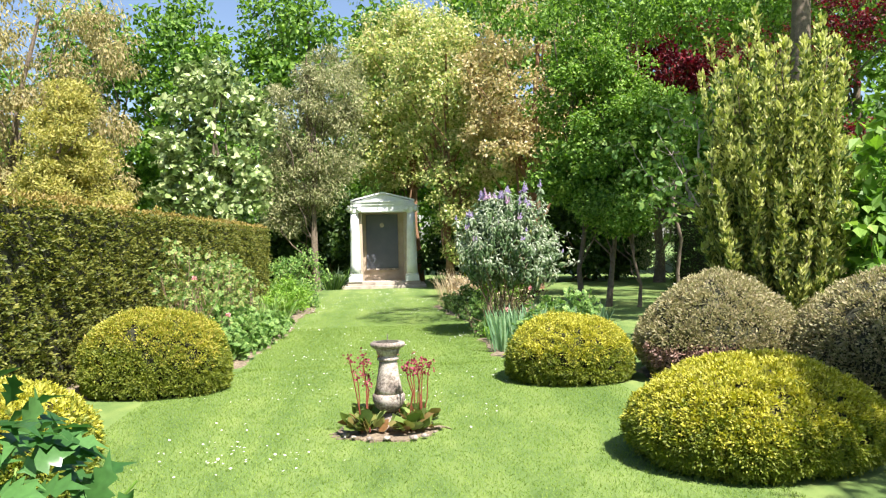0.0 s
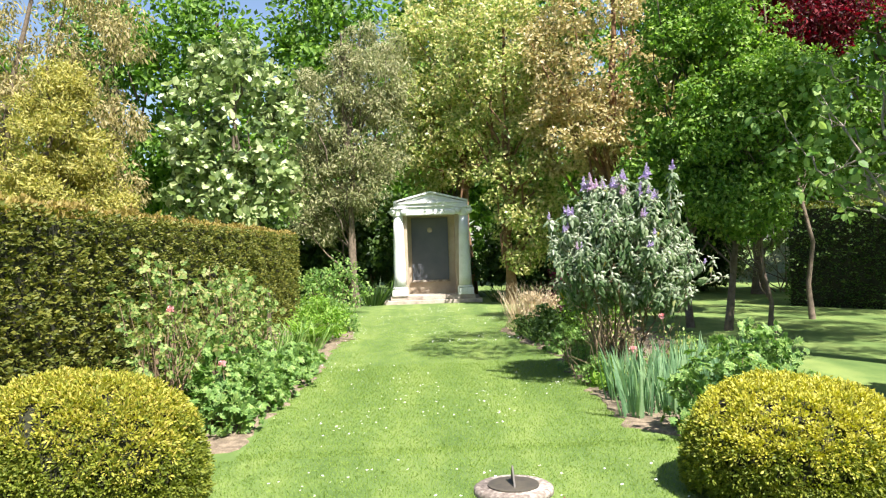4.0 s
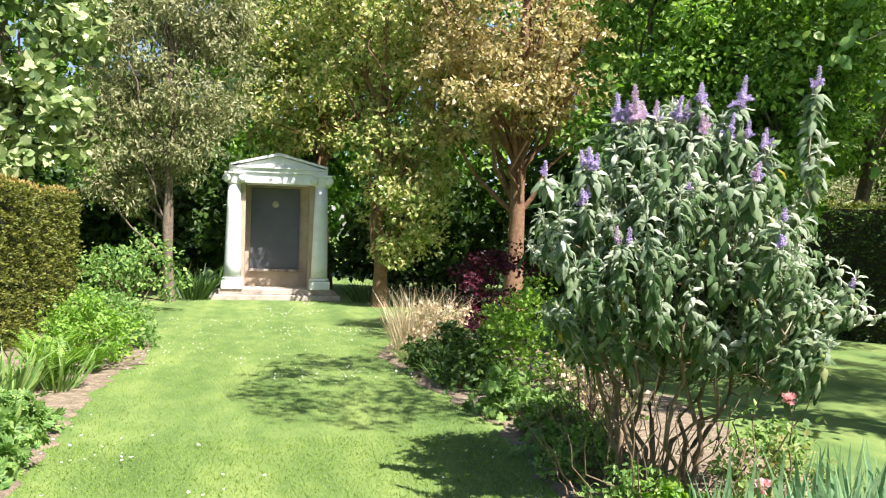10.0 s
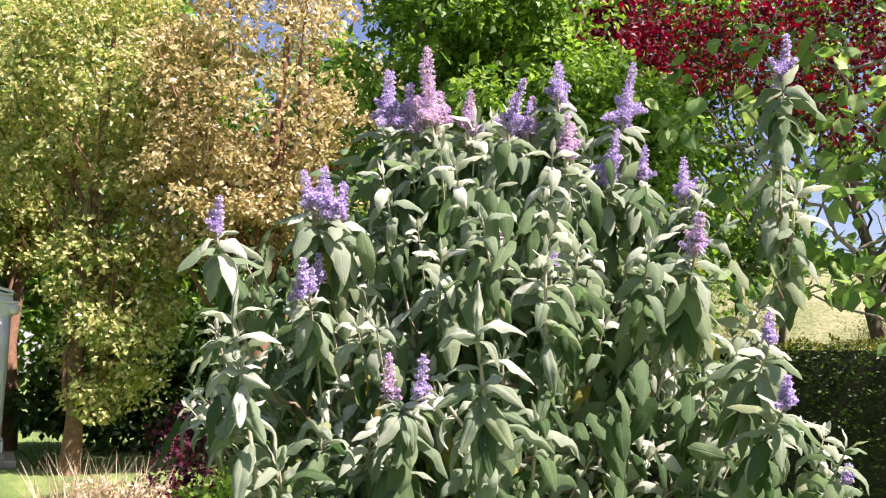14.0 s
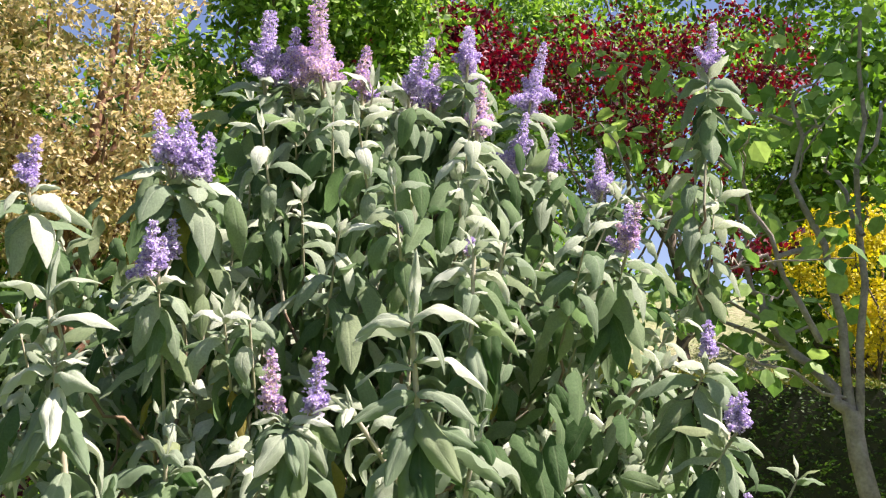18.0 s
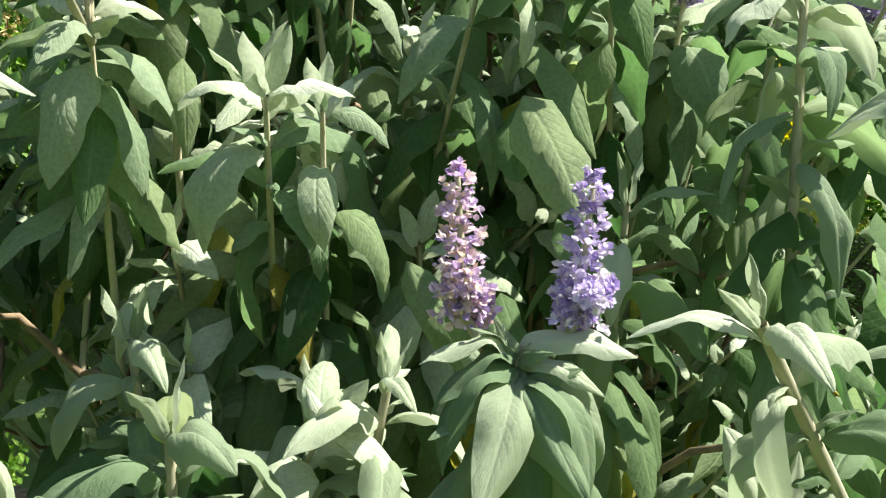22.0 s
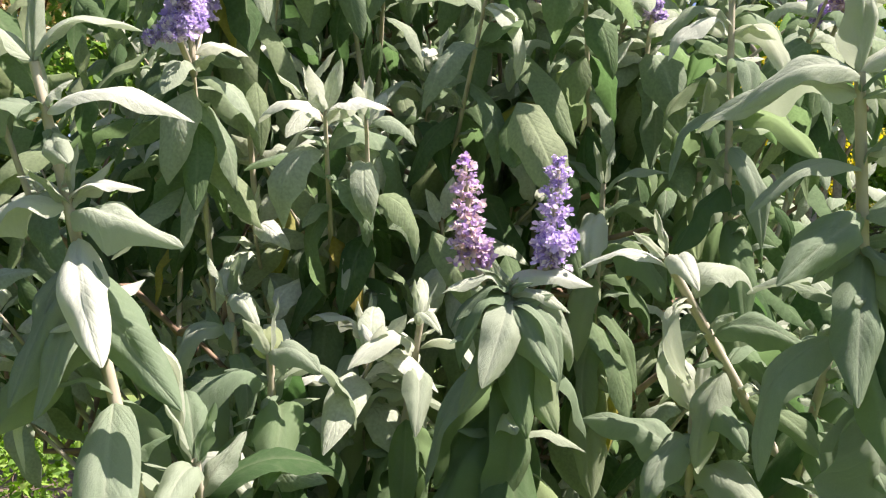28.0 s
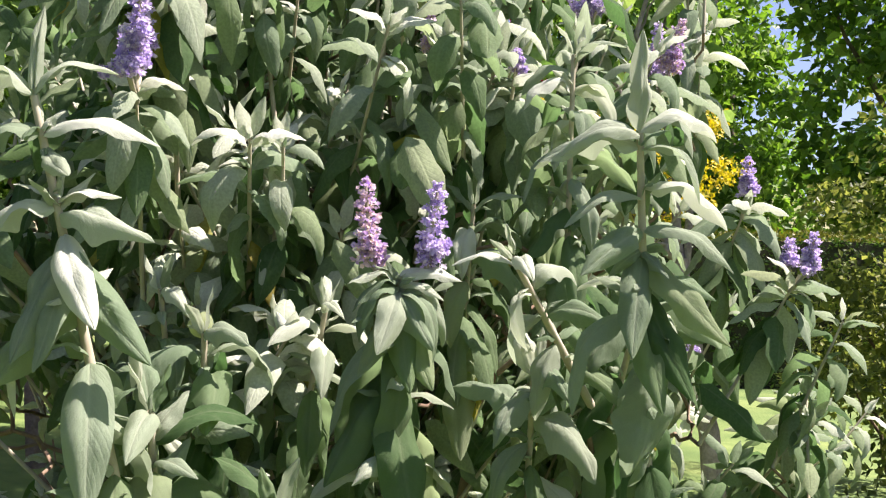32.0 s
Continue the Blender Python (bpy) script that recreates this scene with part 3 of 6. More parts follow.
def hedge(name, p0, p1, thick, h, label, seed, density=900, size=0.055, top_mat=None, side=1, mat=None, h1=None):
    """A clipped hedge from p0 to p1: a body painted near-black for the shade within, inside a skin of sprigs on its
    seen faces.
    """
    rng = np.random.default_rng(seed)
    a, b = np.array((*p0, 0.0)), np.array((*p1, 0.0))
    ln = np.linalg.norm(b - a)
    u = (b - a) / ln
    w = np.array((-u[1], u[0], 0.0)) * side          # away from the lawn
    ob = thing(name, a, label, "hedge", "", "")
    dh = (h1 or h) - h
    bm = box_bm(0, 0, 0, 1, 1, 1)
    for v in bm.verts:
        q = a + u * (0.05 + v.co.x * (ln - 0.1)) + w * (0.05 + v.co.y * (thick - 0.1)) + UP * (v.co.z * (h + dh * v.co.x - 0.07))
        v.co = Vector(q)
    bmesh.ops.recalc_face_normals(bm, faces=bm.faces[:])
    part("body", bm, M_SHADECORE, ob)
    chunks = []

    def skin(n, point, normal):
        s, t = rng.uniform(0, 1, n), rng.uniform(0, 1, n)
        p = point(s[:, None], t[:, None])
        wob = np.array([noise.noise(Vector(q) * 1.1) for q in p])[:, None]
        nr = np.tile(normal, (n, 1))
        fine = np.array([noise.noise(Vector((q[0] * 5.0, q[1] * 5.0, q[2] * 13.0))) for q in p])[:, None]
        p = p + nr * (0.06 * wob + 0.15 * fine + rng.uniform(-0.06, 0.02, (n, 1)))
        al = unit(nr * 0.7 + u * rng.normal(0, 0.8, (n, 1)) + rng.normal(0, 0.35, (n, 3)) + UP * 0.1)
        return place_leaves(SPRIG, p, al, nr + rng.normal(0, 0.8, (n, 3)), size * rng.uniform(0.6, 1.3, n), 1.5)

    chunks.append(skin(int(density * ln * h), lambda s, t: a + u * s * ln + UP * t * (h + dh * s), -w))
    chunks.append(skin(int(density * thick * h), lambda s, t: b + w * s * thick + UP * t * (h + dh), u))
    chunks.append(skin(int(density * thick * h), lambda s, t: a + w * s * thick + UP * t * h, -u))
    v, f = joined(chunks)
    tagged(part_me("foliage", mesh_np("foliage", v, f, mat or M_YEW), ob), "", "", "", "stuff")
    v, f = skin(int(density * ln * thick * 0.9), lambda s, t: a + u * s * ln + w * t * thick + UP * (h + dh * s), UP)
    part_me("top_growth", mesh_np("top_growth", v, f, top_mat or M_YEW), ob, "rust-tipped new growth" if top_mat else "")
    return ob

# ---- ground ----
bm = bmesh.new()
bmesh.ops.create_grid(bm, x_segments=2, y_segments=2, size=300)
g_me = bpy.data.meshes.new("ground")
bm.to_mesh(g_me)
bm.free()
g_me.materials.append(M_LAWN)
tagged(new("ground", g_me), "mown green lawn with daisies, in sun and dappled shade", "lawn", "", "structure")


def bed(name, outline, label, seed, h=0.016):
    """A planting bed: a low uneven slab of soil with a crumbled edge."""
    rng = np.random.default_rng(seed)
    pts = []
    for (x0, y0), (x1, y1) in zip(outline, outline[1:] + outline[:1]):
        n = max(2, int(math.hypot(x1 - x0, y1 - y0) / 0.12))
        for k in range(n):
            pts.append((x0 + (x1 - x0) * k / n + rng.normal(0, 0.045), y0 + (y1 - y0) * k / n + rng.normal(0, 0.03)))
    bm = bmesh.new()
    low = [bm.verts.new((x, y, -0.02)) for x, y in pts]
    cx, cy = np.mean(pts, 0)
    top = [bm.verts.new((x + (cx - x) * 0.03, y + (cy - y) * 0.01, h * rng.uniform(0.5, 1.2))) for x, y in pts]
    n = len(pts)
    for k in range(n):
        bm.faces.new((low[k], low[(k + 1) % n], top[(k + 1) % n], top[k]))
    bm.faces.new(top)
    bmesh.ops.recalc_face_normals(bm, faces=bm.faces[:])
    bmesh.ops.triangulate(bm, faces=bm.faces[:])
    me = bpy.data.meshes.new(name)
    bm.to_mesh(me)
    bm.free()
    me.materials.append(M_SOIL)
    return tagged(new(name, me), label, "flower bed", "", "structure")


bed("bed_left", [(-1.82, 8.6), (-1.8, 10.2), (-1.7, 11.5), (-1.65, 12.6), (-1.75, 14.0), (-1.75, 15.6), (-1.55, 16.6), (-1.75, 18.4), (-2.6, 20.2), (-3.4, 20.2), (-3.6, 8.2), (-2.6, 8.2)],
    "bare brown soil of the long flower bed below the hedge", 1)
bed("bed_right", [(1.33, 8.9), (1.4, 10.4), (1.42, 12.0), (1.5, 13.4), (1.2, 15.3), (1.05, 17.2), (1.6, 18.3), (3.4, 18.6), (3.6, 14.5), (3.2, 11.5), (2.9, 8.6), (1.9, 8.3)],
    "bare brown soil of the mixed flower bed beside the lawn", 2)
bed("bed_sundial", [(0.43 * math.cos(a), 5.0 + 0.38 * math.sin(a)) for a in [k * math.pi / 14 for k in range(28)]],
    "small round bed of stony soil round the sundial", 3, 0.014)
bed("bed_mound", [(-3.6, 6.75), (-2.6, 6.85), (-1.8, 7.4), (-1.9, 8.2), (-3.4, 8.4)], "bare soil under the clipped golden mound", 4, 0.02)
bed("bed_mounds", [(3.4, 5.2), (2.8, 5.9), (2.7, 6.6), (2.75, 7.4), (4.0, 8.6), (5.5, 9.4), (7.0, 9.0), (6.0, 4.0)], "bare soil under the clipped mounds", 6, 0.02)


def blades(name, n, region, size, seed, label, fade=False):
    """Short mown grass, thick near the line walked."""
    rng = np.random.default_rng(seed)
    x0, x1, y0, y1 = region
    yy = y0 + (y1 - y0) * (rng.uniform(0, 1, n) if not fade else 1 - np.sqrt(rng.uniform(0, 1, n)))
    p = np.stack([rng.uniform(x0, x1, n), yy, np.full(n, -0.002)], 1)
    keep = ~((p[:, 0] < -1.78) & (p[:, 1] > 8.3)) & ~((p[:, 0] > 1.45) & (p[:, 1] > 8.6)) & (np.hypot(p[:, 0], (p[:, 1] - 5) * 1.1) > 0.36 + 0.06 * rng.random(n))
    p = p[keep]
    al = unit(UP * 0.42 + rng.normal(0, 0.6, p.shape) * np.array((1, 1, 0.2)))
    v, f = place_leaves((BLADE[0] * np.array((0.2, 1, 1)), BLADE[1]), p, al, UP + rng.normal(0, 0.35, p.shape), size * rng.uniform(0.5, 1.3, len(p)))
    me = mesh_np(name, v, f, M_BLADE)
    return tagged(new(name, me), label, "grass", "", "stuff")


blades("grass", 230000, (-2.4, 2.4, 0.6, 8.5), 0.023, 11, "short mown grass blades of the lawn")
blades("grass", 110000, (-2.1, 1.6, 8.3, 13.0), 0.023, 12, "short mown grass blades of the lawn")
blades("grass", 75000, (-2.1, 1.6, 13.0, 23.5), 0.02, 13, "short mown grass blades of the lawn", True)


def daisies(n, seed):
    rng = np.random.default_rng(seed)
    c = np.stack([rng.uniform(-1.8, 1.3, 60), rng.uniform(4, 24, 60)], 1)
    k = rng.integers(0, 60, n)
    p = np.concatenate([c[k] + rng.normal(0, 0.28, (n, 2)), np.full((n, 1), 0.026)], 1)
    p = p[(p[:, 0] > -1.85) & (p[:, 0] < 1.3)]
    th = np.linspace(0, 2 * np.pi, 6, endpoint=False)
    tv = np.concatenate([np.stack([np.cos(th), np.sin(th), 0 * th], 1), np.array([(0, 0, 0.25)])])
    tf = np.array([(i, (i + 1) % 6, 6) for i in range(6)])
    v, f = place_leaves((tv, tf), p, np.tile((0, 1.0, 0), (len(p), 1)) + rng.normal(0, 0.2, p.shape), UP + rng.normal(0, 0.25, p.shape), rng.uniform(0.007, 0.012, len(p)))
    tagged(new("daisies", mesh_np("daisies", v, f, M_DAISY)), "small white lawn daisies scattered in the grass", "daisy", "", "stuff")


daisies(750, 21)

# ---- shrine ----
SY = 24.9        # front of the columns


def shrine():
    ob = thing("garden_shrine", (0, SY, 0), "white painted stone garden shrine with a dark slate panel", "shrine")
    part("lower_step", box_bm(-1.42, SY - 0.34, -0.02, 1.30, SY + 1.5, 0.10, 0.015), M_STEP, ob, "worn pinkish stone step")
    part("upper_step", box_bm(-1.25, SY - 0.16, 0.10, 1.13, SY + 1.4, 0.22, 0.015), M_STEP, ob, "worn pinkish stone step")
    part("back_wall", box_bm(-1.08, SY + 0.75, 0.22, 0.96, SY + 0.95, 2.62), M_RENDER, ob, "tan rendered back wall")
    part("side_wall", box_bm(-1.06, SY + 0.12, 0.22, -0.74, SY + 0.75, 2.55), M_RENDER, ob)
    part("side_wall", box_bm(0.62, SY + 0.12, 0.22, 0.94, SY + 0.75, 2.55), M_RENDER, ob)
    pan = part("slate_panel", box_bm(-0.63, SY + 0.70, 0.62, 0.43, SY + 0.748, 2.42, 0.006), M_SLATE, ob, "plain dark slate panel")
    part("ledge", box_bm(-0.66, SY + 0.66, 0.56, 0.46, SY + 0.748, 0.616, 0.006), M_STONE, ob)
    bm = lathe_bm([(0.075, 0.0), (0.075, 0.02), (0.05, 0.03)], 20)
    for v in bm.verts:
        v.co = Vector((v.co.x - 0.10, SY + 0.70 - v.co.z, v.co.y + 2.06))
    part("emblem", bm, M_STEP, pan, "small pale round emblem")
    for x in (-0.98, 0.86):
        col = part("column", lathe_bm([(0.185, 0.0), (0.175, 0.3), (0.15, 1.4), (0.128, 1.99)], 24, (x, SY + 0.02, 0.46)), M_WHITE, ob, smooth=True)
        part("column_base", box_bm(x - 0.22, SY - 0.2, 0.22, x + 0.22, SY + 0.24, 0.40, 0.012), M_WHITE, col)
        part("base_ring", lathe_bm([(0.195, 0.0), (0.215, 0.02), (0.215, 0.045), (0.185, 0.07)], 24, (x, SY + 0.02, 0.395)), M_WHITE, col, smooth=True)
        part("capital", lathe_bm([(0.128, 0.0), (0.155, 0.03), (0.145, 0.06), (0.185, 0.15), (0.2, 0.22)], 24, (x, SY + 0.02, 2.44)), M_WHITE, col, smooth=True)
        for s in (-1, 1):
            bm = lathe_bm([(0.03, -0.215), (0.08, -0.2), (0.09, -0.1), (0.07, 0.0), (0.09, 0.1), (0.08, 0.2)], 16)
            for v in bm.verts:
                v.co = Vector((v.co.x + x + s * 0.16, SY + 0.02 + v.co.z, v.co.y + 2.57))
            part("volute", bm, M_WHITE, col, smooth=True)
        part("abacus", box_bm(x - 0.21, SY - 0.2, 2.655, x + 0.21, SY + 0.24, 2.70, 0.01), M_WHITE, col)
    part("architrave", box_bm(-0.86, SY - 0.1, 2.48, 0.74, SY + 0.95, 2.60, 0.008), M_WHITE, ob)
    part("frieze", box_bm(-1.10, SY - 0.12, 2.702, 0.98, SY + 0.95, 2.79, 0.006), M_WHITE, ob)
    part("frieze_panel", box_bm(-0.86, SY - 0.075, 2.602, 0.74, SY + 0.95, 2.698), M_WHITE, ob)
    cx, hw = -0.06, 1.04
    bm = bmesh.new()
    tri = [(-hw + 0.10, 2.83), (hw - 0.10, 2.83), (0, 3.07)]
    fr = [bm.verts.new((cx + x, SY - 0.08, z)) for x, z in tri]
    bk = [bm.verts.new((cx + x, SY + 0.9, z)) for x, z in tri]
    bm.faces.new(fr)
    bm.faces.new(bk[::-1])
    for k in range(3):
        bm.faces.new((fr[k], bk[k], bk[(k + 1) % 3], fr[(k + 1) % 3]))
    bmesh.ops.recalc_face_normals(bm, faces=bm.faces[:])
    part("tympanum", bm, M_WHITE, ob)
    part("cornice", box_bm(cx - hw, SY - 0.16, 2.792, cx + hw, SY + 0.97, 2.828, 0.008), M_WHITE, ob)
    for s in (-1, 1):
        bm = bmesh.new()
        q = [(s * hw, 2.83), (0, 3.08), (0, 3.135), (s * hw, 2.875)]
        fr = [bm.verts.new((cx + x, SY - 0.15, z)) for x, z in q]
        bk = [bm.verts.new((cx + x, SY + 1.0, z)) for x, z in q]
        bm.faces.new(fr)
        bm.faces.new(bk[::-1])
        for k in range(4):
            bm.faces.new((fr[k], bk[k], bk[(k + 1) % 4], fr[(k + 1) % 4]))
        bmesh.ops.recalc_face_normals(bm, faces=bm.faces[:])
        part("roof_slab", bm, M_WHITE, ob)


shrine()

# ---- sundial ----


def sundial():
    ob = thing("sundial", (0, 5, 0), "weathered stone baluster sundial with a bronze gnomon", "sundial")
    at = (0, 5, 0)
    part("footing", lathe_bm([(0.12, -0.02), (0.105, 0.04), (0.07, 0.11), (0.05, 0.155)], 12, at), M_STONE, ob, "rough pale stone foot", True)
    part("bulb", lathe_bm([(0.05, 0.153), (0.075, 0.165), (0.112, 0.20), (0.13, 0.245), (0.134, 0.285), (0.122, 0.305)], 28, at), M_STONE, ob, "dark stained stone bulb", True)
    part("shaft", lathe_bm([(0.118, 0.304), (0.104, 0.36), (0.087, 0.46), (0.074, 0.55), (0.072, 0.57)], 28, at), M_STONE, ob, "stained stone shaft", True)
    part("neck", lathe_bm([(0.070, 0.568), (0.086, 0.575), (0.088, 0.592), (0.072, 0.602), (0.072, 0.615), (0.09, 0.625), (0.093, 0.65), (0.108, 0.67)], 28, at), M_STONE, ob, "dark weathered neck mouldings", True)
    part("table", lathe_bm([(0.10, 0.668), (0.128, 0.682), (0.142, 0.694), (0.142, 0.712), (0.13, 0.72)], 32, at), M_STONE, ob, "round stone table top", True)
    dial = part("dial", lathe_bm([(0.092, 0.719), (0.092, 0.725), (0.088, 0.726)], 32, at), M_METAL, ob, "dark bronze dial plate")
    bm = bmesh.new()
    a = [bm.verts.new((-0.003, 5 + y, 0.726 + z)) for y, z in ((-0.05, 0), (0.06, 0), (0.02, 0.055), (0.015, 0.06))]
    b = [bm.verts.new((0.003, v.co.y, v.co.z)) for v in a]
    bm.faces.new(a)
    bm.faces.new(b[::-1])
    for k in range(4):
        bm.faces.new((a[k], b[k], b[(k + 1) % 4], a[(k + 1) % 4]))
    bmesh.ops.recalc_face_normals(bm, faces=bm.faces[:])
    part("gnomon", bm, M_METAL, dial)


sundial()


def bergenia(at, seed):
    """A low clump of round leathery leaves with a few flower stalks."""
    rng = np.random.default_rng(seed)
    ob = thing("bergenia", (at[0], at[1], 0.0), "leathery bergenia clump with pink flower stalks", "plant", "bergenias round the sundial")
    n = 20
    a = rng.uniform(0, 2 * np.pi, n)
    r = rng.uniform(0.01, 0.10, n)
    p = np.stack([at[0] + r * np.cos(a), at[1] + r * np.sin(a), rng.uniform(0.03, 0.12, n)], 1)
    al = np.stack([np.cos(a), np.sin(a), rng.uniform(0.1, 1.7, n)], 1)
    v, f = place_leaves(ROUND, p, al, UP + rng.normal(0, 0.4, (n, 3)), rng.uniform(0.08, 0.15, n))
    part_me("leaves", mesh_np("leaves", v, f, M_BERG, True), ob)
    for k in range(rng.integers(1, 3)):
        top = np.array((at[0] + rng.normal(0, 0.07), at[1] + rng.normal(0, 0.07), rng.uniform(0.40, 0.62)))
        v, f = tube_np(bent_line((at[0], at[1], 0.03), top, 6, 0.012, rng), np.linspace(0.006, 0.0042, 6), 6)
        st = part_me("flower_stalk", mesh_np("flower_stalk", v, f, M_STALK, True), ob, "dark red stalk")
        m = 24
        q = top + rng.normal(0, 1, (m, 3)) * np.array((0.022, 0.022, 0.030))
        v, f = place_leaves(ROUND, q, rng.normal(0, 1, (m, 3)) + np.array((0, 0, -0.4)), rng.normal(0, 1, (m, 3)), rng.uniform(0.015, 0.028, m))
        part_me("blossom", mesh_np("blossom", v, f, M_PINK), st, "pink bell flowers")


for k in range(15):
    a = 2 * math.pi * k / 15
    if abs(a - 1.5 * math.pi) < 0.45:
        continue
    bergenia(((0.26 + 0.06 * math.sin(7 * k)) * math.cos(a), 5 + (0.22 + 0.05 * math.sin(5 * k)) * math.sin(a)), 300 + k)


def stone_bm(at, s, seed):
    bm = bmesh.new()
    bmesh.ops.create_icosphere(bm, subdivisions=2, radius=1)
    for v in bm.verts:
        k = 1 + 0.35 * noise.noise(v.co * 1.6 + Vector((seed * 1.7, 0, 0)))
        v.co = Vector((at[0] + v.co.x * s[0] * k, at[1] + v.co.y * s[1] * k, at[2] + v.co.z * s[2] * k))
    return bm


for k in range(7):
    a = math.pi * (1.2 + 0.6 * k / 6) + random.uniform(-0.1, 0.1)
    s = random.uniform(0.014, 0.034)
    at = ((0.40 + random.uniform(0, 0.10)) * math.cos(a), 5 + (0.36 + random.uniform(0, 0.08)) * math.sin(a), 0.03)
    ob = thing("edging_stone", (at[0], at[1], 0), "small pale stone edging the sundial bed", "stone", "stones round the sundial")
    part("stone", stone_bm(at, (s, s * 0.8, s * 0.6), k), M_STONE, ob, smooth=True)

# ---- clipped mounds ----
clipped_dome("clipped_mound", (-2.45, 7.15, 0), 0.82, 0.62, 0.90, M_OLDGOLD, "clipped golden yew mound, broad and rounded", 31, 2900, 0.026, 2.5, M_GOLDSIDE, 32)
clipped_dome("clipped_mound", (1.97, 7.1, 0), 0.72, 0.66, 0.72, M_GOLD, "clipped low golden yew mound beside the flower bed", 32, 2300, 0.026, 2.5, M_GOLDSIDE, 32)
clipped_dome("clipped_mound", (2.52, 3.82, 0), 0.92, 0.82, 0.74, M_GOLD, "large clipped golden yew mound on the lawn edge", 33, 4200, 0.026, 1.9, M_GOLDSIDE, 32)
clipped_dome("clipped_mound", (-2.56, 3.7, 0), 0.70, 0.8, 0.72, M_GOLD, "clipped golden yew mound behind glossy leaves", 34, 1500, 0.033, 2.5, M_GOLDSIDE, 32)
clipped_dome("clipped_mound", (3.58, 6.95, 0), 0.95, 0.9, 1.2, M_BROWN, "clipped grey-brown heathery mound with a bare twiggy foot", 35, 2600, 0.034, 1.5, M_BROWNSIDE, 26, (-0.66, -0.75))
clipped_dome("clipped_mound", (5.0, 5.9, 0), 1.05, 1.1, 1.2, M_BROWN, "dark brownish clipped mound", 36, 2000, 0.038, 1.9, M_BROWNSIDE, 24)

# ---- hedges ----
hedge("clipped_hedge", (-3.55, 4.5), (-3.15, 20.5), 1.1, 2.05, "tall clipped yew hedge with rusty new growth on top", 41, 2600, 0.05, M_YEW_TOP, 1, None, 1.93)
hedge("clipped_hedge", (7.8, 20.0), (16.0, 8.6), 1.2, 2.2, "dark clipped hedge across the far lawn", 42, 700, 0.07, None, 1, M_DEEP)

# ---- trees ----
tree("magnolia_tree", (-4.8, 22, 0), [((0, 0, 4.6), (1.6, 1.4, 2.3)), ((0.5, -0.6, 3.2), (1.2, 1.0, 1.0)), ((-0.6, 0, 3.2), (1.1, 1, 1.2))], M_MAGNOLIA, M_BARK,
     "magnolia with broad pale green leaves", 51, 210, 26, 0.19, 0.27, 0.13, ROUND, 0.1, fill=0)
tree("conifer", (-8.2, 20, 0), [((0, 0, 2.2), (1.5, 1.4, 1.6)), ((0, 0, 4.0), (1.1, 1.0, 1.3)), ((0.1, 0, 5.2), (0.6, 0.6, 0.7))], M_CONIFER, M_BARK,
     "bushy golden conifer behind the hedge", 52, 170, 260, 0.11, 0.32, 0.12, SPRIG, 0.0)
tree("grey_leaved_tree", (-2.1, 24.3, 0), [((-0.2, 0, 4.8), (1.6, 1.2, 2.4)), ((-0.9, 0, 3.4), (1.2, 1, 1.6)), ((0.5, 0, 6.2), (1.1, 1, 1.5))], M_OLIVE, M_BARK,
     "slender grey-green tree with fine leaves and pale trunks", 53, 240, 130, 0.12, 0.36, 0.09, SPRIG, 0.5, 22, stems=2)
tree("evergreen_oak", (2.0, 23.4, 0), [((0.45, 0, 3.2), (1.0, 1.1, 2.5)), ((0.2, 0.4, 6.4), (1.7, 1.4, 2.4)), ((-0.7, 0.9, 6.2), (1.1, 1.0, 2.0))], M_HOLM, M_REDBARK,
     "evergreen tree with small bronze-green leaves", 54, 260, 90, 0.11, 0.36, 0.14, LEAF, 0.1, 22)
tree("bronze_leaved_tree", (4.5, 22.4, 0), [((0, 0, 6.4), (2.2, 1.6, 2.8)), ((-0.7, 0, 4.4), (1.5, 1.2, 1.2)), ((1.2, 0, 4.6), (1.2, 1.2, 1.2))], M_BRONZE, M_REDBARK,
     "tree with bronze young leaves and a red-brown trunk", 55, 260, 90, 0.11, 0.38, 0.19, LEAF, 0.1, 24)
tree("bronze_leaved_tree", (1.2, 28.0, 0), [((0, 0, 7.4), (2.6, 1.6, 2.8)), ((-1, 0, 5), (1.6, 1.2, 1.8))], M_HOLM, M_REDBARK,
     "tall tree with bronze-green leaves behind the shrine", 56, 220, 120, 0.13, 0.5, 0.18, LEAF, 0.1, 18)
tree("fresh_green_tree", (4.5, 16.0, 0), [((0, 0, 4.2), (1.2, 1.1, 1.9)), ((0.3, 0, 6.3), (1.5, 1.3, 1.8)), ((-0.5, 0, 3.2), (0.9, 0.9, 0.9)), ((0.8, 0, 3.6), (0.9, 0.9, 1.0))], M_FRESH, M_BARK,
     "slim tree with fresh green leaves in layers", 57, 230, 130, 0.09, 0.3, 0.06, LEAF, 0.1, 22, stems=2)
tree("fresh_green_tree", (8.8, 24.0, 0), [((0, 0, 6.0), (2.6, 1.8, 3.0)), ((0.5, 0, 3.6), (2.0, 1.4, 1.4))], M_FRESH, M_BARK,
     "broad tree with fresh green leaves beyond the lawn", 58, 220, 110, 0.13, 0.5, 0.16, LEAF, 0.1, 18)
tree("copper_maple", (6.9, 17.0, 0), [((0, 0.2, 5.7), (1.0, 0.9, 0.9))], M_COPPER, M_BARK,
     "copper-red leaved maple among green trees", 59, 80, 100, 0.09, 0.32, 0.05, LEAF, 0.2, 18)
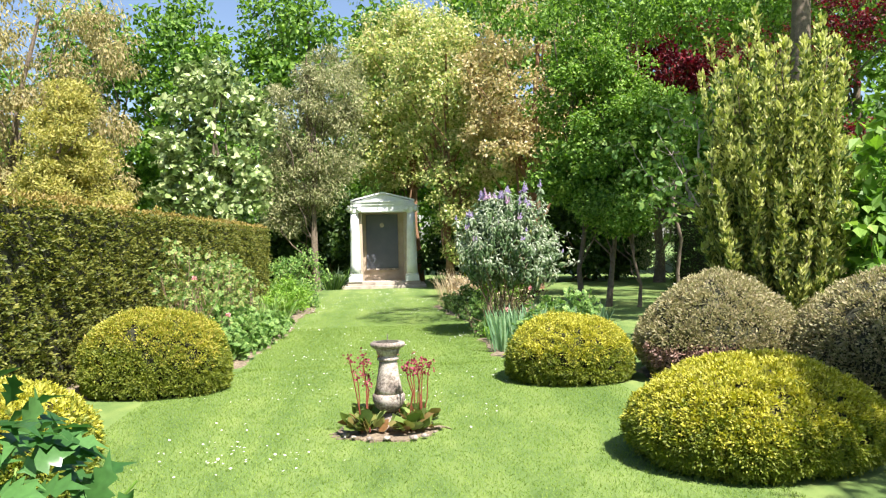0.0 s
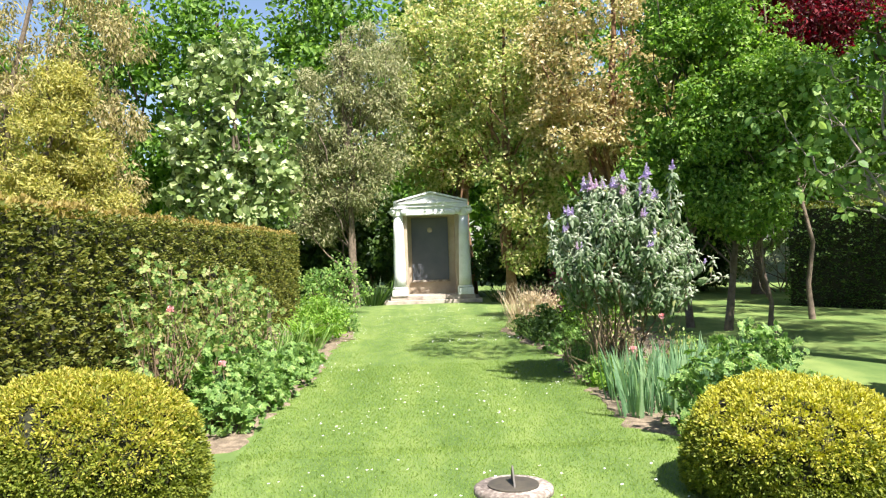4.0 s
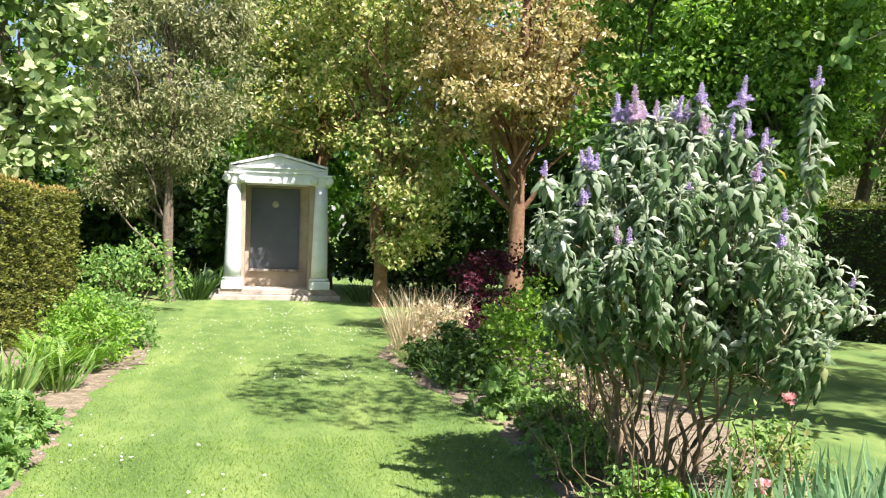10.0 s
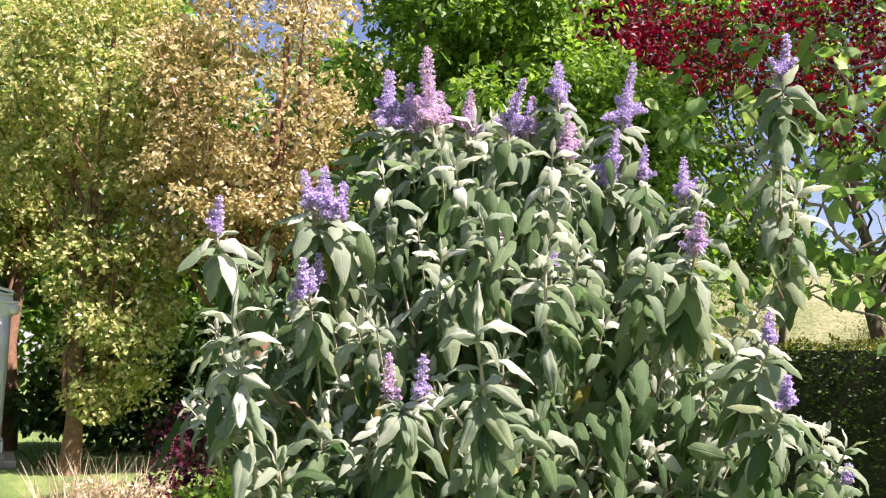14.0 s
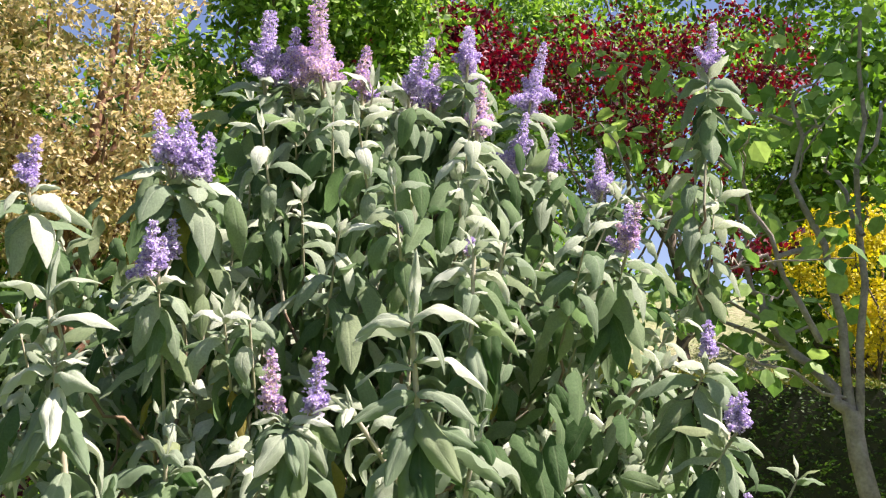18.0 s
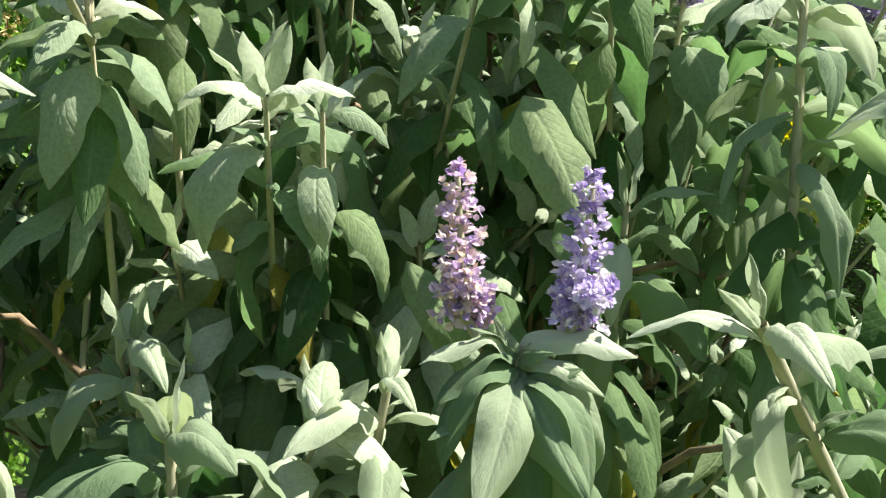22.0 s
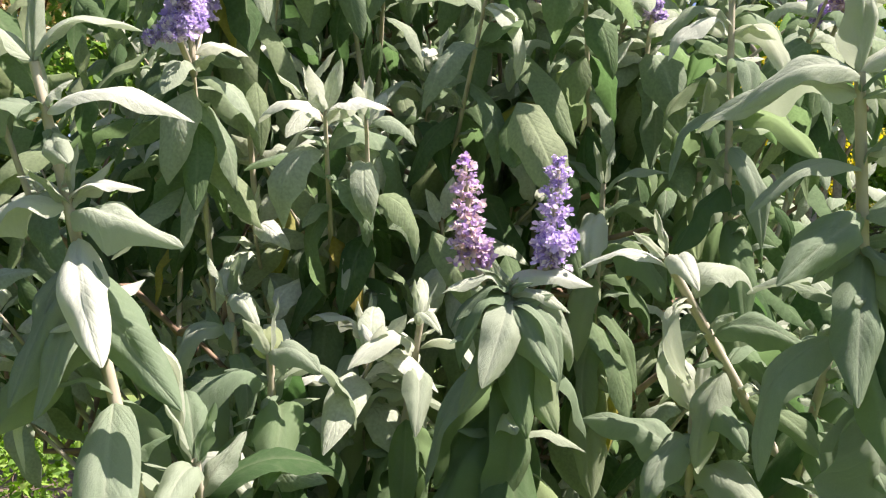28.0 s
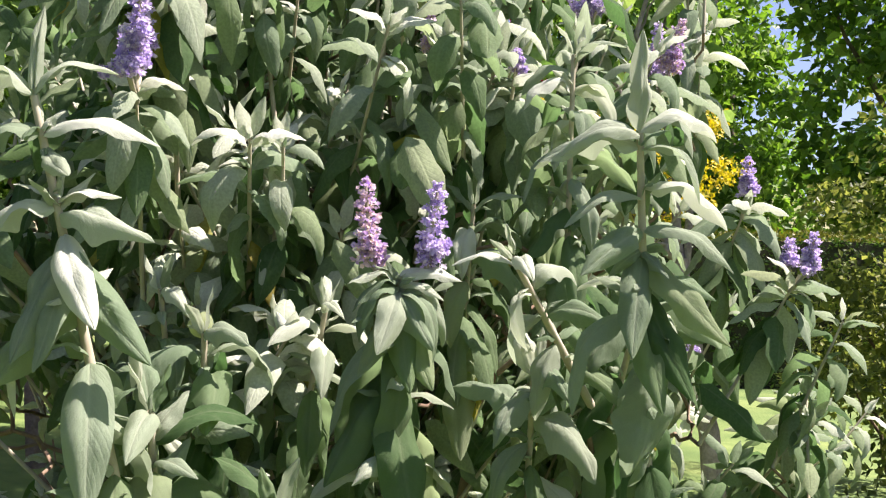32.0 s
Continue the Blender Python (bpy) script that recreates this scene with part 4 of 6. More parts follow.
tree("fresh_green_tree", (5.4, 15.4, 0), [((-0.3, 0, 3.1), (1.15, 1.0, 1.0)), ((0.1, 0, 4.0), (1.1, 0.9, 0.7)), ((-0.5, -0.2, 2.15), (0.85, 0.7, 0.55))], M_FRESH, M_BARK,
     "young tree with bright green leaves under the copper maple", 64, 250, 110, 0.085, 0.3, 0.04, LEAF, 0.1, 12)
def columnar_yew(base, seed):
    """An upright yew: dark inside, many vertical plumes tipped with pale yellow growth."""
    rng = np.random.default_rng(seed)
    ob = thing("columnar_yew", base, "upright dark yew with pale yellow-tipped feathery columns", "tree")
    inner, tips, ch = [], [], []
    for k in range(150):
        rr, aa = math.sqrt(rng.uniform(0.02, 1)) * 0.93, rng.uniform(0, 6.28)
        foot = np.array((base[0] + 0.35 * rr * math.cos(aa), base[1] + 0.35 * rr * math.sin(aa), -0.03))
        z1 = rng.uniform(1.0, 4.5 - 0.8 * rr)
        top = np.array((base[0] + rr * math.cos(aa), base[1] + rr * 0.95 * math.sin(aa), z1))
        line = bent_line(foot, top, 12, 0.04, rng)
        if k % 5 == 0:
            v, f = tube_np(line, np.linspace(0.03, 0.006, 12), 6)
            part_me("limb", mesh_np("limb", v, f, M_BARK, True), ob)
        n = 170
        t = rng.uniform(0.25, 1.0, n)
        p = np.stack([np.interp(t, np.linspace(0, 1, 12), line[:, c]) for c in range(3)], 1)
        out = unit(rng.normal(0, 1, (n, 3)) * np.array((1, 1, 0.2)))
        p = p + out * rng.uniform(0, 0.11, (n, 1)) * (1.15 - t[:, None] * 0.7)
        inner.append(place_leaves(SPRIG, p, out * 0.8 + UP * 0.8 + rng.normal(0, 0.3, (n, 3)), out + rng.normal(0, 0.5, (n, 3)), 0.095 * rng.uniform(0.6, 1.2, n), 1.4))
        n = 210
        t = np.clip(rng.uniform(0.5, 1.04, n), 0, 1)
        p = np.stack([np.interp(t, np.linspace(0, 1, 12), line[:, c]) for c in range(3)], 1)
        out = unit(rng.normal(0, 1, (n, 3)) * np.array((1, 1, 0.2)))
        p = p + out * rng.uniform(0.03, 0.12, (n, 1)) * (1.1 - t[:, None] * 0.8) + UP * rng.uniform(0, 0.08, (n, 1))
        tips.append(place_leaves(SPRIG, p, out * 0.4 + UP + rng.normal(0, 0.25, (n, 3)), out + rng.normal(0, 0.5, (n, 3)), 0.075 * rng.uniform(0.6, 1.3, n), 1.4))
    v, f = joined(inner)
    tagged(part_me("foliage", mesh_np("foliage", v, f, M_YEWDARK), ob), "", "", "", "stuff")
    v, f = joined(tips)
    tagged(part_me("new_growth", mesh_np("new_growth", v, f, M_YEWCOL), ob, "pale yellow new growth"), "pale yellow new growth", "", "", "stuff")


columnar_yew((4.8, 8.05, 0), 60)
def open_tree():
    """A small open tree: a pale crooked trunk that forks low, bare limbs, and large leaves in loose bunches."""
    rng = np.random.default_rng(61)
    ob = thing("branching_small_tree", (5.55, 11.45, 0), "small open tree with bare pale branches and large leaves", "tree")
    fork = np.array((5.43, 11.66, 1.63))
    line = bent_line((5.55, 11.45, -0.1), fork, 8, 0.02, rng)
    v, f = tube_np(line, np.linspace(0.07, 0.05, 8), 8)
    part_me("trunk", mesh_np("trunk", v, f, M_PALEBARK, True), ob)
    limbs = []
    for a, b, r in ((fork, (5.26, 12.05, 2.15), 0.04), ((5.26, 12.05, 2.15), (5.18, 12.2, 2.91), 0.022), (fork, (5.34, 11.87, 3.45), 0.03), (line[6], (5.49, 11.51, 3.9), 0.026), ((5.36, 11.85, 1.9), (4.9, 12.5, 2.3), 0.018),
                    ((5.37, 11.82, 2.54), (4.74, 12.11, 2.3), 0.02), ((4.74, 12.11, 2.3), (4.36, 12.54, 3.2), 0.014), ((5.3, 11.75, 2.0), (4.7, 12.15, 3.4), 0.018), ((5.43, 11.66, 1.7), (4.49, 12.41, 2.15), 0.012),
                    ((5.34, 11.87, 3.3), (5.0, 12.9, 3.9), 0.014), ((5.45, 11.55, 2.6), (5.9, 12.0, 3.6), 0.016), ((5.45, 11.55, 3.0), (5.7, 11.1, 4.1), 0.014), ((5.18, 12.2, 2.7), (5.68, 14.2, 3.7), 0.016)):
        ln_ = bent_line(a, b, 9, 0.035, rng)
        limbs.append(ln_)
        v, f = tube_np(ln_, np.linspace(r, r * 0.4, 9), 6)
        part_me("limb", mesh_np("limb", v, f, M_PALEBARK, True), ob)
        for q in range(3):
            st = ln_[rng.integers(4, 9)]
            en = st + rng.normal(0, 1, 3) * np.array((0.28, 0.28, 0.16)) + np.array((0, 0, 0.1))
            tw = bent_line(st, en, 6, 0.02, rng)
            limbs.append(tw)
            v, f = tube_np(tw, np.linspace(r * 0.35, 0.003, 6), 5)
            part_me("twig", mesh_np("twig", v, f, M_PALEBARK, True), ob)
    ends = np.concatenate([q[-2:] for q in limbs] + [q[-1:] + rng.normal(0, 0.14, (1, 3)) for q in limbs])
    v, f = clump_leaves(rng, ends, rng.uniform(0.1, 0.2, len(ends)), 4, 0.115, ROUND, 0.6)
    tagged(part_me("crown", mesh_np("crown", v, f, M_GERAN), ob), "", "", "", "stuff")


open_tree()
tree("larch", (-11.5, 22, 0), [((1.0, 0, 7.2), (3.6, 2, 2.2)), ((2.0, 0, 5.0), (2.6, 1.6, 1.0)), ((2.2, 0, 3.4), (2.4, 1.4, 0.9))], M_LARCH, M_BARK,
     "larch with drooping feathery branches", 62, 270, 90, 0.16, 0.42, 0.16, SPRIG, 0.9, 20, fill=0)
# crown blobs above 7 m are out of view, added to shade the far lawn
over = tree("overhanging_tree", (6.3, 10.2, 0), [((1.5, 0.6, 8.4), (1.7, 1.5, 1.0)), ((1.6, 1.4, 7.6), (2.2, 2.0, 0.8)), ((2.6, -0.8, 7.6), (2.2, 1.8, 0.7)), ((-0.9, 1.3, 5.25), (1.2, 0.9, 0.45)), ((-0.1, 2.7, 5.5), (1.9, 0.8, 0.6)), ((-3.55, 1.65, 5.65), (1.2, 2.0, 0.4)), ((-1.6, 2.3, 5.9), (1.2, 0.8, 0.3))], M_WOOD, M_BARK,
            "tall tree with a thick pale trunk and long high branches", 63, 460, 75, 0.085, 0.32, 0.24, LEAF, 0.4, 0, lean=0.05, trunk_top=8.6, fill=0, trunk_to=(0.1, 0.0, 0))
rng_o = np.random.default_rng(640)
for pa, pb, r in (((6.3, 10.2, 5.1), (2.4, 12, 5.75), 0.05), ((5.2, 10.7, 5.3), (3.4, 12.6, 6.3), 0.03), ((4.4, 11.1, 5.45), (2.8, 11.6, 5.9), 0.02)):
    v, f = tube_np(bent_line(pa, pb, 12, 0.06, rng_o), np.linspace(r, 0.008, 12), 6)
    part_me("limb", mesh_np("limb", v, f, M_BARK, True), over, "long bare side branch")
# never in view; placed so that its crown shades the large mound's right half
tree("fresh_green_tree", (6.0, 0.55, 0), [((0, 0, 6.4), (1.5, 1.5, 1.4))], M_FRESH, M_BARK, "unseen green tree added to shade the large mound", 67, 120, 80, 0.1, 0.36, 0.12, LEAF, 0.1, 10)
for k, (x, y, h, m) in enumerate([(-16, 30, 11, M_WOOD), (-11.5, 33, 12, M_WOOD), (-7.2, 31, 11.5, M_WOOD), (-3.2, 33, 12.5, M_WOOD), (1.0, 35, 13, M_WOOD), (5.2, 32, 12.5, M_WOOD),
                                  (9.5, 31, 12, M_WOOD), (13.5, 29, 12, M_WOOD), (18, 28, 12, M_WOOD), (29, 21, 12, M_WOOD), (-17, 22, 10, M_WOOD), (24, 16, 10, M_WOOD), (30, 33, 12, M_WOOD), (18, 16.5, 11, M_WOOD), (20, 11.5, 10, M_WOOD)]):
    tree("woodland_tree", (x, y, 0), [((0, 0, h * 0.55), (2.5, 2.2, h * 0.38)), ((0.8, -0.6, h * 0.3), (2.0, 1.6, h * 0.22)), ((-0.9, 0, h * 0.78), (1.8, 1.7, h * 0.2))], m, M_BARK,
         "tall dark leafy woodland tree", 70 + k, 150, 60, 0.26, 0.75, 0.25, LEAF, 0.1, 16, group="woodland behind the garden")
for k, (x, y) in enumerate([(-6.2, 27.5), (-2.4, 27.6), (3.6, 27.4), (7.0, 26.4)]):
    shrub("woodland_shrub", (x, y, 0), (2.2, 1.2, 3.6), M_DEEP, "dark evergreen shrub in the shade of the trees", 90 + k, 90, 80, 0.22, 0.55, LEAF, 12, stem_r=0.03, group="shade shrubs")
for k, (x, y, h) in enumerate([(10.0, 24.5, 4.2), (13.0, 24.0, 4.6), (16.5, 23.5, 4.2)]):
    shrub("feathery_shrub", (x, y, 0), (1.9, 1.2, h), M_OLIVE, "pale feathery shrub behind the far hedge", 95 + k, 90, 80, 0.11, 0.45, SPRIG, 14, 0.4, stem_r=0.02, group="shrubs behind the far hedge")



def far_woods(seed):
    """Distant woodland all round, too far to tell apart."""
    rng = np.random.default_rng(seed)
    n = 620
    a = rng.uniform(0, 2 * np.pi, n)
    r = rng.uniform(38, 52, n)
    c = np.stack([r * np.sin(a), 10 + r * np.cos(a), rng.uniform(0.2, 1.0, n) ** 0.8 * 7.5], 1)
    v, f = clump_leaves(rng, c, rng.uniform(1.6, 3.0, n), 90, 0.75, LEAF, 0.1)
    tagged(new("far_woods", mesh_np("far_woods", v, f, M_WOOD)), "dense distant green woodland round the garden", "woodland", "", "stuff")


far_woods(99)


def bank():
    """A sunlit grassy slope that rises beyond the far hedge."""
    bm = bmesh.new()
    n = 24
    grid = []
    for i in range(n + 1):
        row = []
        for j in range(n + 1):
            u, w = 19 + 26 * i / n, -14 + 28 * j / n
            x, y = 0.84 * u - 0.54 * w, 9 + 0.54 * u + 0.84 * w
            k = min(1.0, i / n)
            z = -0.3 + 8.5 * k * k * (3 - 2 * k) + 0.5 * noise.noise(Vector((x * 0.2, y * 0.2, 0)))
            row.append(bm.verts.new((x, y, z if i else -0.6)))
        grid.append(row)
    for i in range(n):
        for j in range(n):
            bm.faces.new((grid[i][j], grid[i + 1][j], grid[i + 1][j + 1], grid[i][j + 1]))
    bmesh.ops.recalc_face_normals(bm, faces=bm.faces[:])
    me = bpy.data.meshes.new("bank")
    for f in bm.faces:
        f.smooth = True
    bm.to_mesh(me)
    bm.free()
    me.materials.append(M_MEADOW)
    tagged(new("bank", me), "pale sunlit grassy bank beyond the far hedge", "ground", "", "structure")


bank()

tree("copper_maple", (11.2, 17.6, 0), [((-3.6, 0.0, 6.2), (1.2, 0.9, 0.6)), ((-2.5, -1.4, 6.1), (1.2, 1.0, 0.9)), ((-1.7, -2.2, 5.2), (0.9, 0.8, 0.5)), ((-1.0, -2.8, 6.2), (1.0, 0.9, 0.8)), ((-1.7, -3.4, 3.7), (0.4, 0.4, 0.4))], M_COPPER, M_BARK,
     "copper-red leaved maple hanging among green leaves", 66, 130, 60, 0.085, 0.34, 0.07, LEAF, 0.2, 12, fill=0)
tree("fresh_green_tree", (14.5, 17.8, 0), [((0, 0, 7.4), (2.4, 2.2, 2.2)), ((-1.6, 1.6, 8.6), (2.2, 1.8, 2.0))], M_FRESH, M_BARK,
     "tall green tree on the lawn's far side", 68, 170, 90, 0.13, 0.5, 0.16, LEAF, 0.1, 14, trunk_top=8)
tree("fresh_green_tree", (10.4, 20.2, 0), [((0, 0, 5.5), (2.2, 2.0, 2.8)), ((0.5, -0.5, 8.0), (1.8, 1.6, 1.8))], M_WOOD, M_BARK,
     "tall green tree behind the copper maple", 69, 190, 100, 0.13, 0.5, 0.16, LEAF, 0.1, 14)
for k, (x, y, h) in enumerate([(18.6, 24.2, 4.2), (20.8, 22.4, 4.0), (23.2, 21.0, 4.4), (26.5, 25.0, 5.5)]):
    shrub("feathery_shrub", (x, y, 0.2), (1.5, 1.2, h), M_OLIVE, "pale feathery shrub on the grassy bank", 240 + k, 80, 70, 0.11, 0.42, SPRIG, 14, 0.4, stem_r=0.02, group="shrubs behind the far hedge")
tree("yellow_leaved_tree", (13.9, 14.8, 0), [((0, 0, 4.2), (1.3, 1.2, 0.9)), ((0.5, -0.4, 3.2), (1.1, 1.0, 0.7))], M_YELLOW, M_BARK,
     "small bright yellow-leaved tree behind the far hedge", 99, 90, 80, 0.09, 0.28, 0.06, LEAF, 0.1, 12, fill=0)
shrub("broad_leaved_shrub", (6.1, 7.9, 0), (0.7, 0.8, 2.9), M_FRESH, "leafy shrub with large bright green leaves", 101, 70, 26, 0.2, 0.35, LEAF, 12, stem_r=0.02)
shrub("small_leaved_shrub", (7.1, 10.45, 0), (0.9, 0.9, 2.8), M_SUNLEAF, "dense small-leaved green shrub at the lawn's far side", 97, 120, 80, 0.065, 0.26, LEAF, 14, stem_r=0.02)

for k, (x, y, r, h, m) in enumerate([(1.62, 11.0, 0.24, 0.34, M_GERAN), (2.05, 10.75, 0.26, 0.4, M_ROSE), (2.5, 11.0, 0.3, 0.5, M_ROSE), (1.6, 11.75, 0.26, 0.4, M_GERAN), (2.75, 11.6, 0.3, 0.45, M_GERAN), (1.7, 10.45, 0.2, 0.25, M_LIME)]):
    shrub("undergrowth_plant", (x, y, 0), (r, r, h), m, "low leafy plant among brown twigs under the bush", 250 + k, 26, 22, 0.045, 0.10, LEAF, 22, category="plant", group="plants under the bush", stem_r=0.005)

# ---- flower beds ----
for k, (x, y, rx, ry, h) in enumerate([(-2.6, 9.2, 0.5, 0.45, 1.5), (-2.9, 10.1, 0.4, 0.5, 1.75), (-2.55, 10.9, 0.45, 0.5, 1.35), (-2.75, 11.9, 0.45, 0.55, 1.6), (-2.6, 12.9, 0.4, 0.5, 1.25), (-2.85, 13.6, 0.4, 0.5, 1.3)]):
    shrub("rose_bush", (x, y, 0), (rx, ry, h), M_ROSE, "leafy rose bush with long bare stems and buds", 110 + k, 30, 8, 0.092, 0.16, COMPOUND, 30, 0.3, category="rose bush", group="roses below the hedge", low=0.25)
for k, (x, y, r, h) in enumerate([(-2.12, 9.35, 0.36, 0.5), (-2.15, 10.1, 0.38, 0.55), (-2.05, 10.8, 0.36, 0.42), (-2.05, 11.6, 0.38, 0.42), (-1.98, 12.4, 0.34, 0.36), (-2.3, 12.0, 0.36, 0.5), (-2.05, 13.2, 0.3, 0.3), (-2.4, 9.8, 0.4, 0.75)]):
    shrub("cranesbill", (x, y, 0), (r, r, h), M_GERAN, "low mound of lobed green border leaves", 120 + k, 34, 11, 0.115, 0.11, LOBED, 10, 0.1, category="plant", group="low plants along the bed edge")
shrub("lime_green_shrub", (-2.15, 16.3, 0), (0.55, 0.7, 0.85), M_LIME, "bright lime-green leafy shrub at the bed's end", 130, 60, 45, 0.055, 0.15)
shrub("lime_green_shrub", (-2.2, 17.6, 0), (0.6, 0.6, 0.7), M_GERAN, "green leafy shrub at the bed's end", 131, 60, 45, 0.06, 0.16)
shrub("rhododendron", (-2.7, 21.9, 0), (1.1, 0.9, 1.45), M_GERAN, "open shrub with crooked stems and whorled leaves", 132, 60, 34, 0.09, 0.24, LEAF, 20, stem_r=0.018)


def stake(at, h):
    ob = thing("plant_stake", (at[0], at[1], 0), "weathered wooden stake standing in the flower bed", "stake")
    bm = box_bm(at[0] - 0.025, at[1] - 0.02, -0.05, at[0] + 0.025, at[1] + 0.02, h, 0.006)
    part("post", bm, M_BARK, ob)


stake((-2.5, 13.6), 1.0)


def sword_clump(name, at, n, h, spread, mat, label, seed, width=0.05, bend=0.25, category="plant", group="", single=False):
    """A clump of narrow upright blades."""
    rng = np.random.default_rng(seed)
    ob = thing(name, (at[0], at[1], 0), label, category, group)
    a = rng.uniform(0, 2 * np.pi, n)
    r = np.sqrt(rng.uniform(0, 1, n)) * spread
    p = np.stack([at[0] + r * np.cos(a), at[1] + r * np.sin(a), np.full(n, 0.0)], 1)
    al = unit(np.stack([np.cos(a) * r / spread * bend, np.sin(a) * r / spread * bend, np.ones(n)], 1) + rng.normal(0, 0.07, (n, 3)))
    tv = np.array([(0.5, 0, 0), (-0.5, 0, 0), (0.5, 0.35, 0.01), (-0.5, 0.35, 0.01), (0.42, 0.7, 0.05), (-0.42, 0.7, 0.05), (0, 1, 0.10 + bend * 0.3)]) * np.array((width, 1, 1))
    tf = np.array([(0, 2, 1), (1, 2, 3), (2, 4, 3), (3, 4, 5), (4, 6, 5)])
    if single:
        me = mesh_np("blade", tv, tf, mat)
        for q, d in zip(p, al):
            b = new("blade", me)
            b.parent = ob
            b.matrix_basis = Matrix.LocRotScale(Vector(q) - ob.location, Vector(d).to_track_quat("Y", "Z") @ Euler((0, rng.uniform(0, 6.28), 0)).to_quaternion(), Vector((1, 1, 1)) * h * rng.uniform(0.65, 1.1))
        return ob
    v, f = place_leaves((tv, tf), p, al, rng.normal(0, 1, (n, 3)), h * rng.uniform(0.65, 1.1, n))
    tagged(part_me("blades", mesh_np("blades", v, f, mat), ob), "", "", "", "stuff")
    return ob


for k, (x, y) in enumerate([(1.58, 9.35), (1.75, 9.75), (1.62, 10.15), (1.95, 9.4), (2.1, 9.9), (2.35, 9.45), (2.6, 9.9), (2.85, 9.5), (2.2, 10.3), (2.5, 10.38), (2.8, 10.42), (3.1, 10.45), (3.0, 10.0)]):
    sword_clump("iris_clump", (x, y), 40, 0.58, 0.17, M_IRIS, "clump of upright blue-green iris blades", 140 + k, 0.05, 0.15, "iris", "irises in the bed", True)
for k, (x, y, h) in enumerate([(-2.35, 14.4, 0.6), (-2.55, 14.0, 0.55), (-2.1, 14.9, 0.5)]):
    sword_clump("strappy_plant", (x, y), 50, h, 0.14, M_GERAN, "clump of strappy green leaves", 150 + k, 0.04, 0.7, "plant", "strappy clumps in the bed")
sword_clump("agapanthus", (-1.75, 24.6), 90, 0.75, 0.3, M_DEEP, "dark strappy clump beside the shrine steps", 153, 0.05, 0.8)
sword_clump("agapanthus", (1.9, 24.4), 80, 0.5, 0.35, M_DEEP, "low dark strappy clump beside the shrine steps", 154, 0.05, 0.8)
sword_clump("dry_grass_clump", (1.6, 17.0), 320, 0.85, 0.3, M_TAN, "tan clump of dry upright stalks", 155, 0.010, 0.5)
shrub("tan_shrub", (1.75, 16.6, 0), (0.5, 0.5, 0.75), M_TAN, "small shrub with tan and cream leaves", 156, 40, 40, 0.05, 0.13)
shrub("purple_maple", (2.75, 17.4, 0), (0.8, 0.7, 1.6), M_ACER, "dark purple-leaved dwarf maple", 157, 70, 50, 0.06, 0.18)
shrub("green_shrub", (2.35, 14.9, 0), (0.62, 0.7, 1.05), M_LIME, "bright green leafy shrub", 158, 80, 50, 0.05, 0.15)
for k, (x, y, r, h) in enumerate([(1.6, 15.6, 0.4, 0.5), (1.7, 14.8, 0.38, 0.45), (1.9, 16.0, 0.4, 0.55)]):
    shrub("dark_border_plant", (x, y, 0), (r, r, h), M_DEEP, "low dark green border plant", 160 + k, 34, 34, 0.07, 0.12, LEAF, 8, category="plant", group="dark plants in the bed")
for k, (x, y, r, h) in enumerate([(1.75, 13.6, 0.32, 0.34), (1.9, 12.9, 0.3, 0.3), (1.75, 12.3, 0.26, 0.25), (2.05, 8.55, 0.42, 0.8), (2.5, 8.75, 0.5, 0.9), (1.75, 10.9, 0.22, 0.22)]):
    shrub("cranesbill", (x, y, 0), (r, r, h), M_GERAN if k < 5 else M_LIME, "low mound of lobed green leaves beside the lawn", 165 + k, 32, 12, 0.10, 0.11, LOBED, 8, category="plant", group="low plants along the bed edge")
for k, (x, y) in enumerate([(2.0, 12.5), (2.3, 13.2)]):
    shrub("twiggy_bush", (x, y, 0), (0.5, 0.4, 0.75), M_TAN if k else M_ROSE, "nearly bare bush of thin brown twigs", 176 + k, 90, 3, 0.045, 0.10, LEAF, 90, stem_r=0.006, group="twiggy bushes")
for k, (x, y) in enumerate([(1.5, 15.0), (1.4, 16.2)]):
    sword_clump("grassy_tuft", (x, y), 90, 0.38, 0.10, M_GERAN, "fine grassy green tuft at the bed edge", 172 + k, 0.02, 1.2)


def fern(at, seed, n=16, h=0.62):
    """A shuttlecock of arching fronds, each a midrib with pairs of leaflets."""
    rng = np.random.default_rng(seed)
    ob = thing("fern", (at[0], at[1], 0), "light green fern with arching feathery fronds", "fern", "ferns in the bed")
    for k in range(n):
        a = 2 * math.pi * k / n + rng.normal(0, 0.15)
        out = np.array((math.cos(a), math.sin(a), 0.0))
        ln_, lift = h * rng.uniform(0.8, 1.15), rng.uniform(0.75, 1.0)
        t = np.linspace(0, 1, 26)[:, None]
        mid = np.array((at[0], at[1], 0.0)) + out * (0.03 + 0.55 * ln_ * t ** 1.6) + UP * ln_ * lift * (1.25 * t - 0.5 * t * t)
        d = unit(np.gradient(mid, axis=0))
        sd = unit(np.cross(d, UP))
        w = 0.10 * np.sin(np.pi * np.clip(t * 0.92 + 0.06, 0, 1)) * (h / 0.62) + 0.005
        up = np.cross(sd, d)
        ch = []
        for sg in (-1, 1):
            ch.append(place_leaves(SPRIG, mid[3:], sd[3:] * sg + d[3:] * 0.35, up[3:], w[3:, 0], 0.75))
        v, f = joined(ch)
        part_me("frond", mesh_np("frond", v, f, M_LIME), ob)


fern((-2.15, 14.9), 200)
fern((-2.35, 15.5), 201, 14, 0.7)
fern((-2.0, 15.7), 202, 14, 0.5)


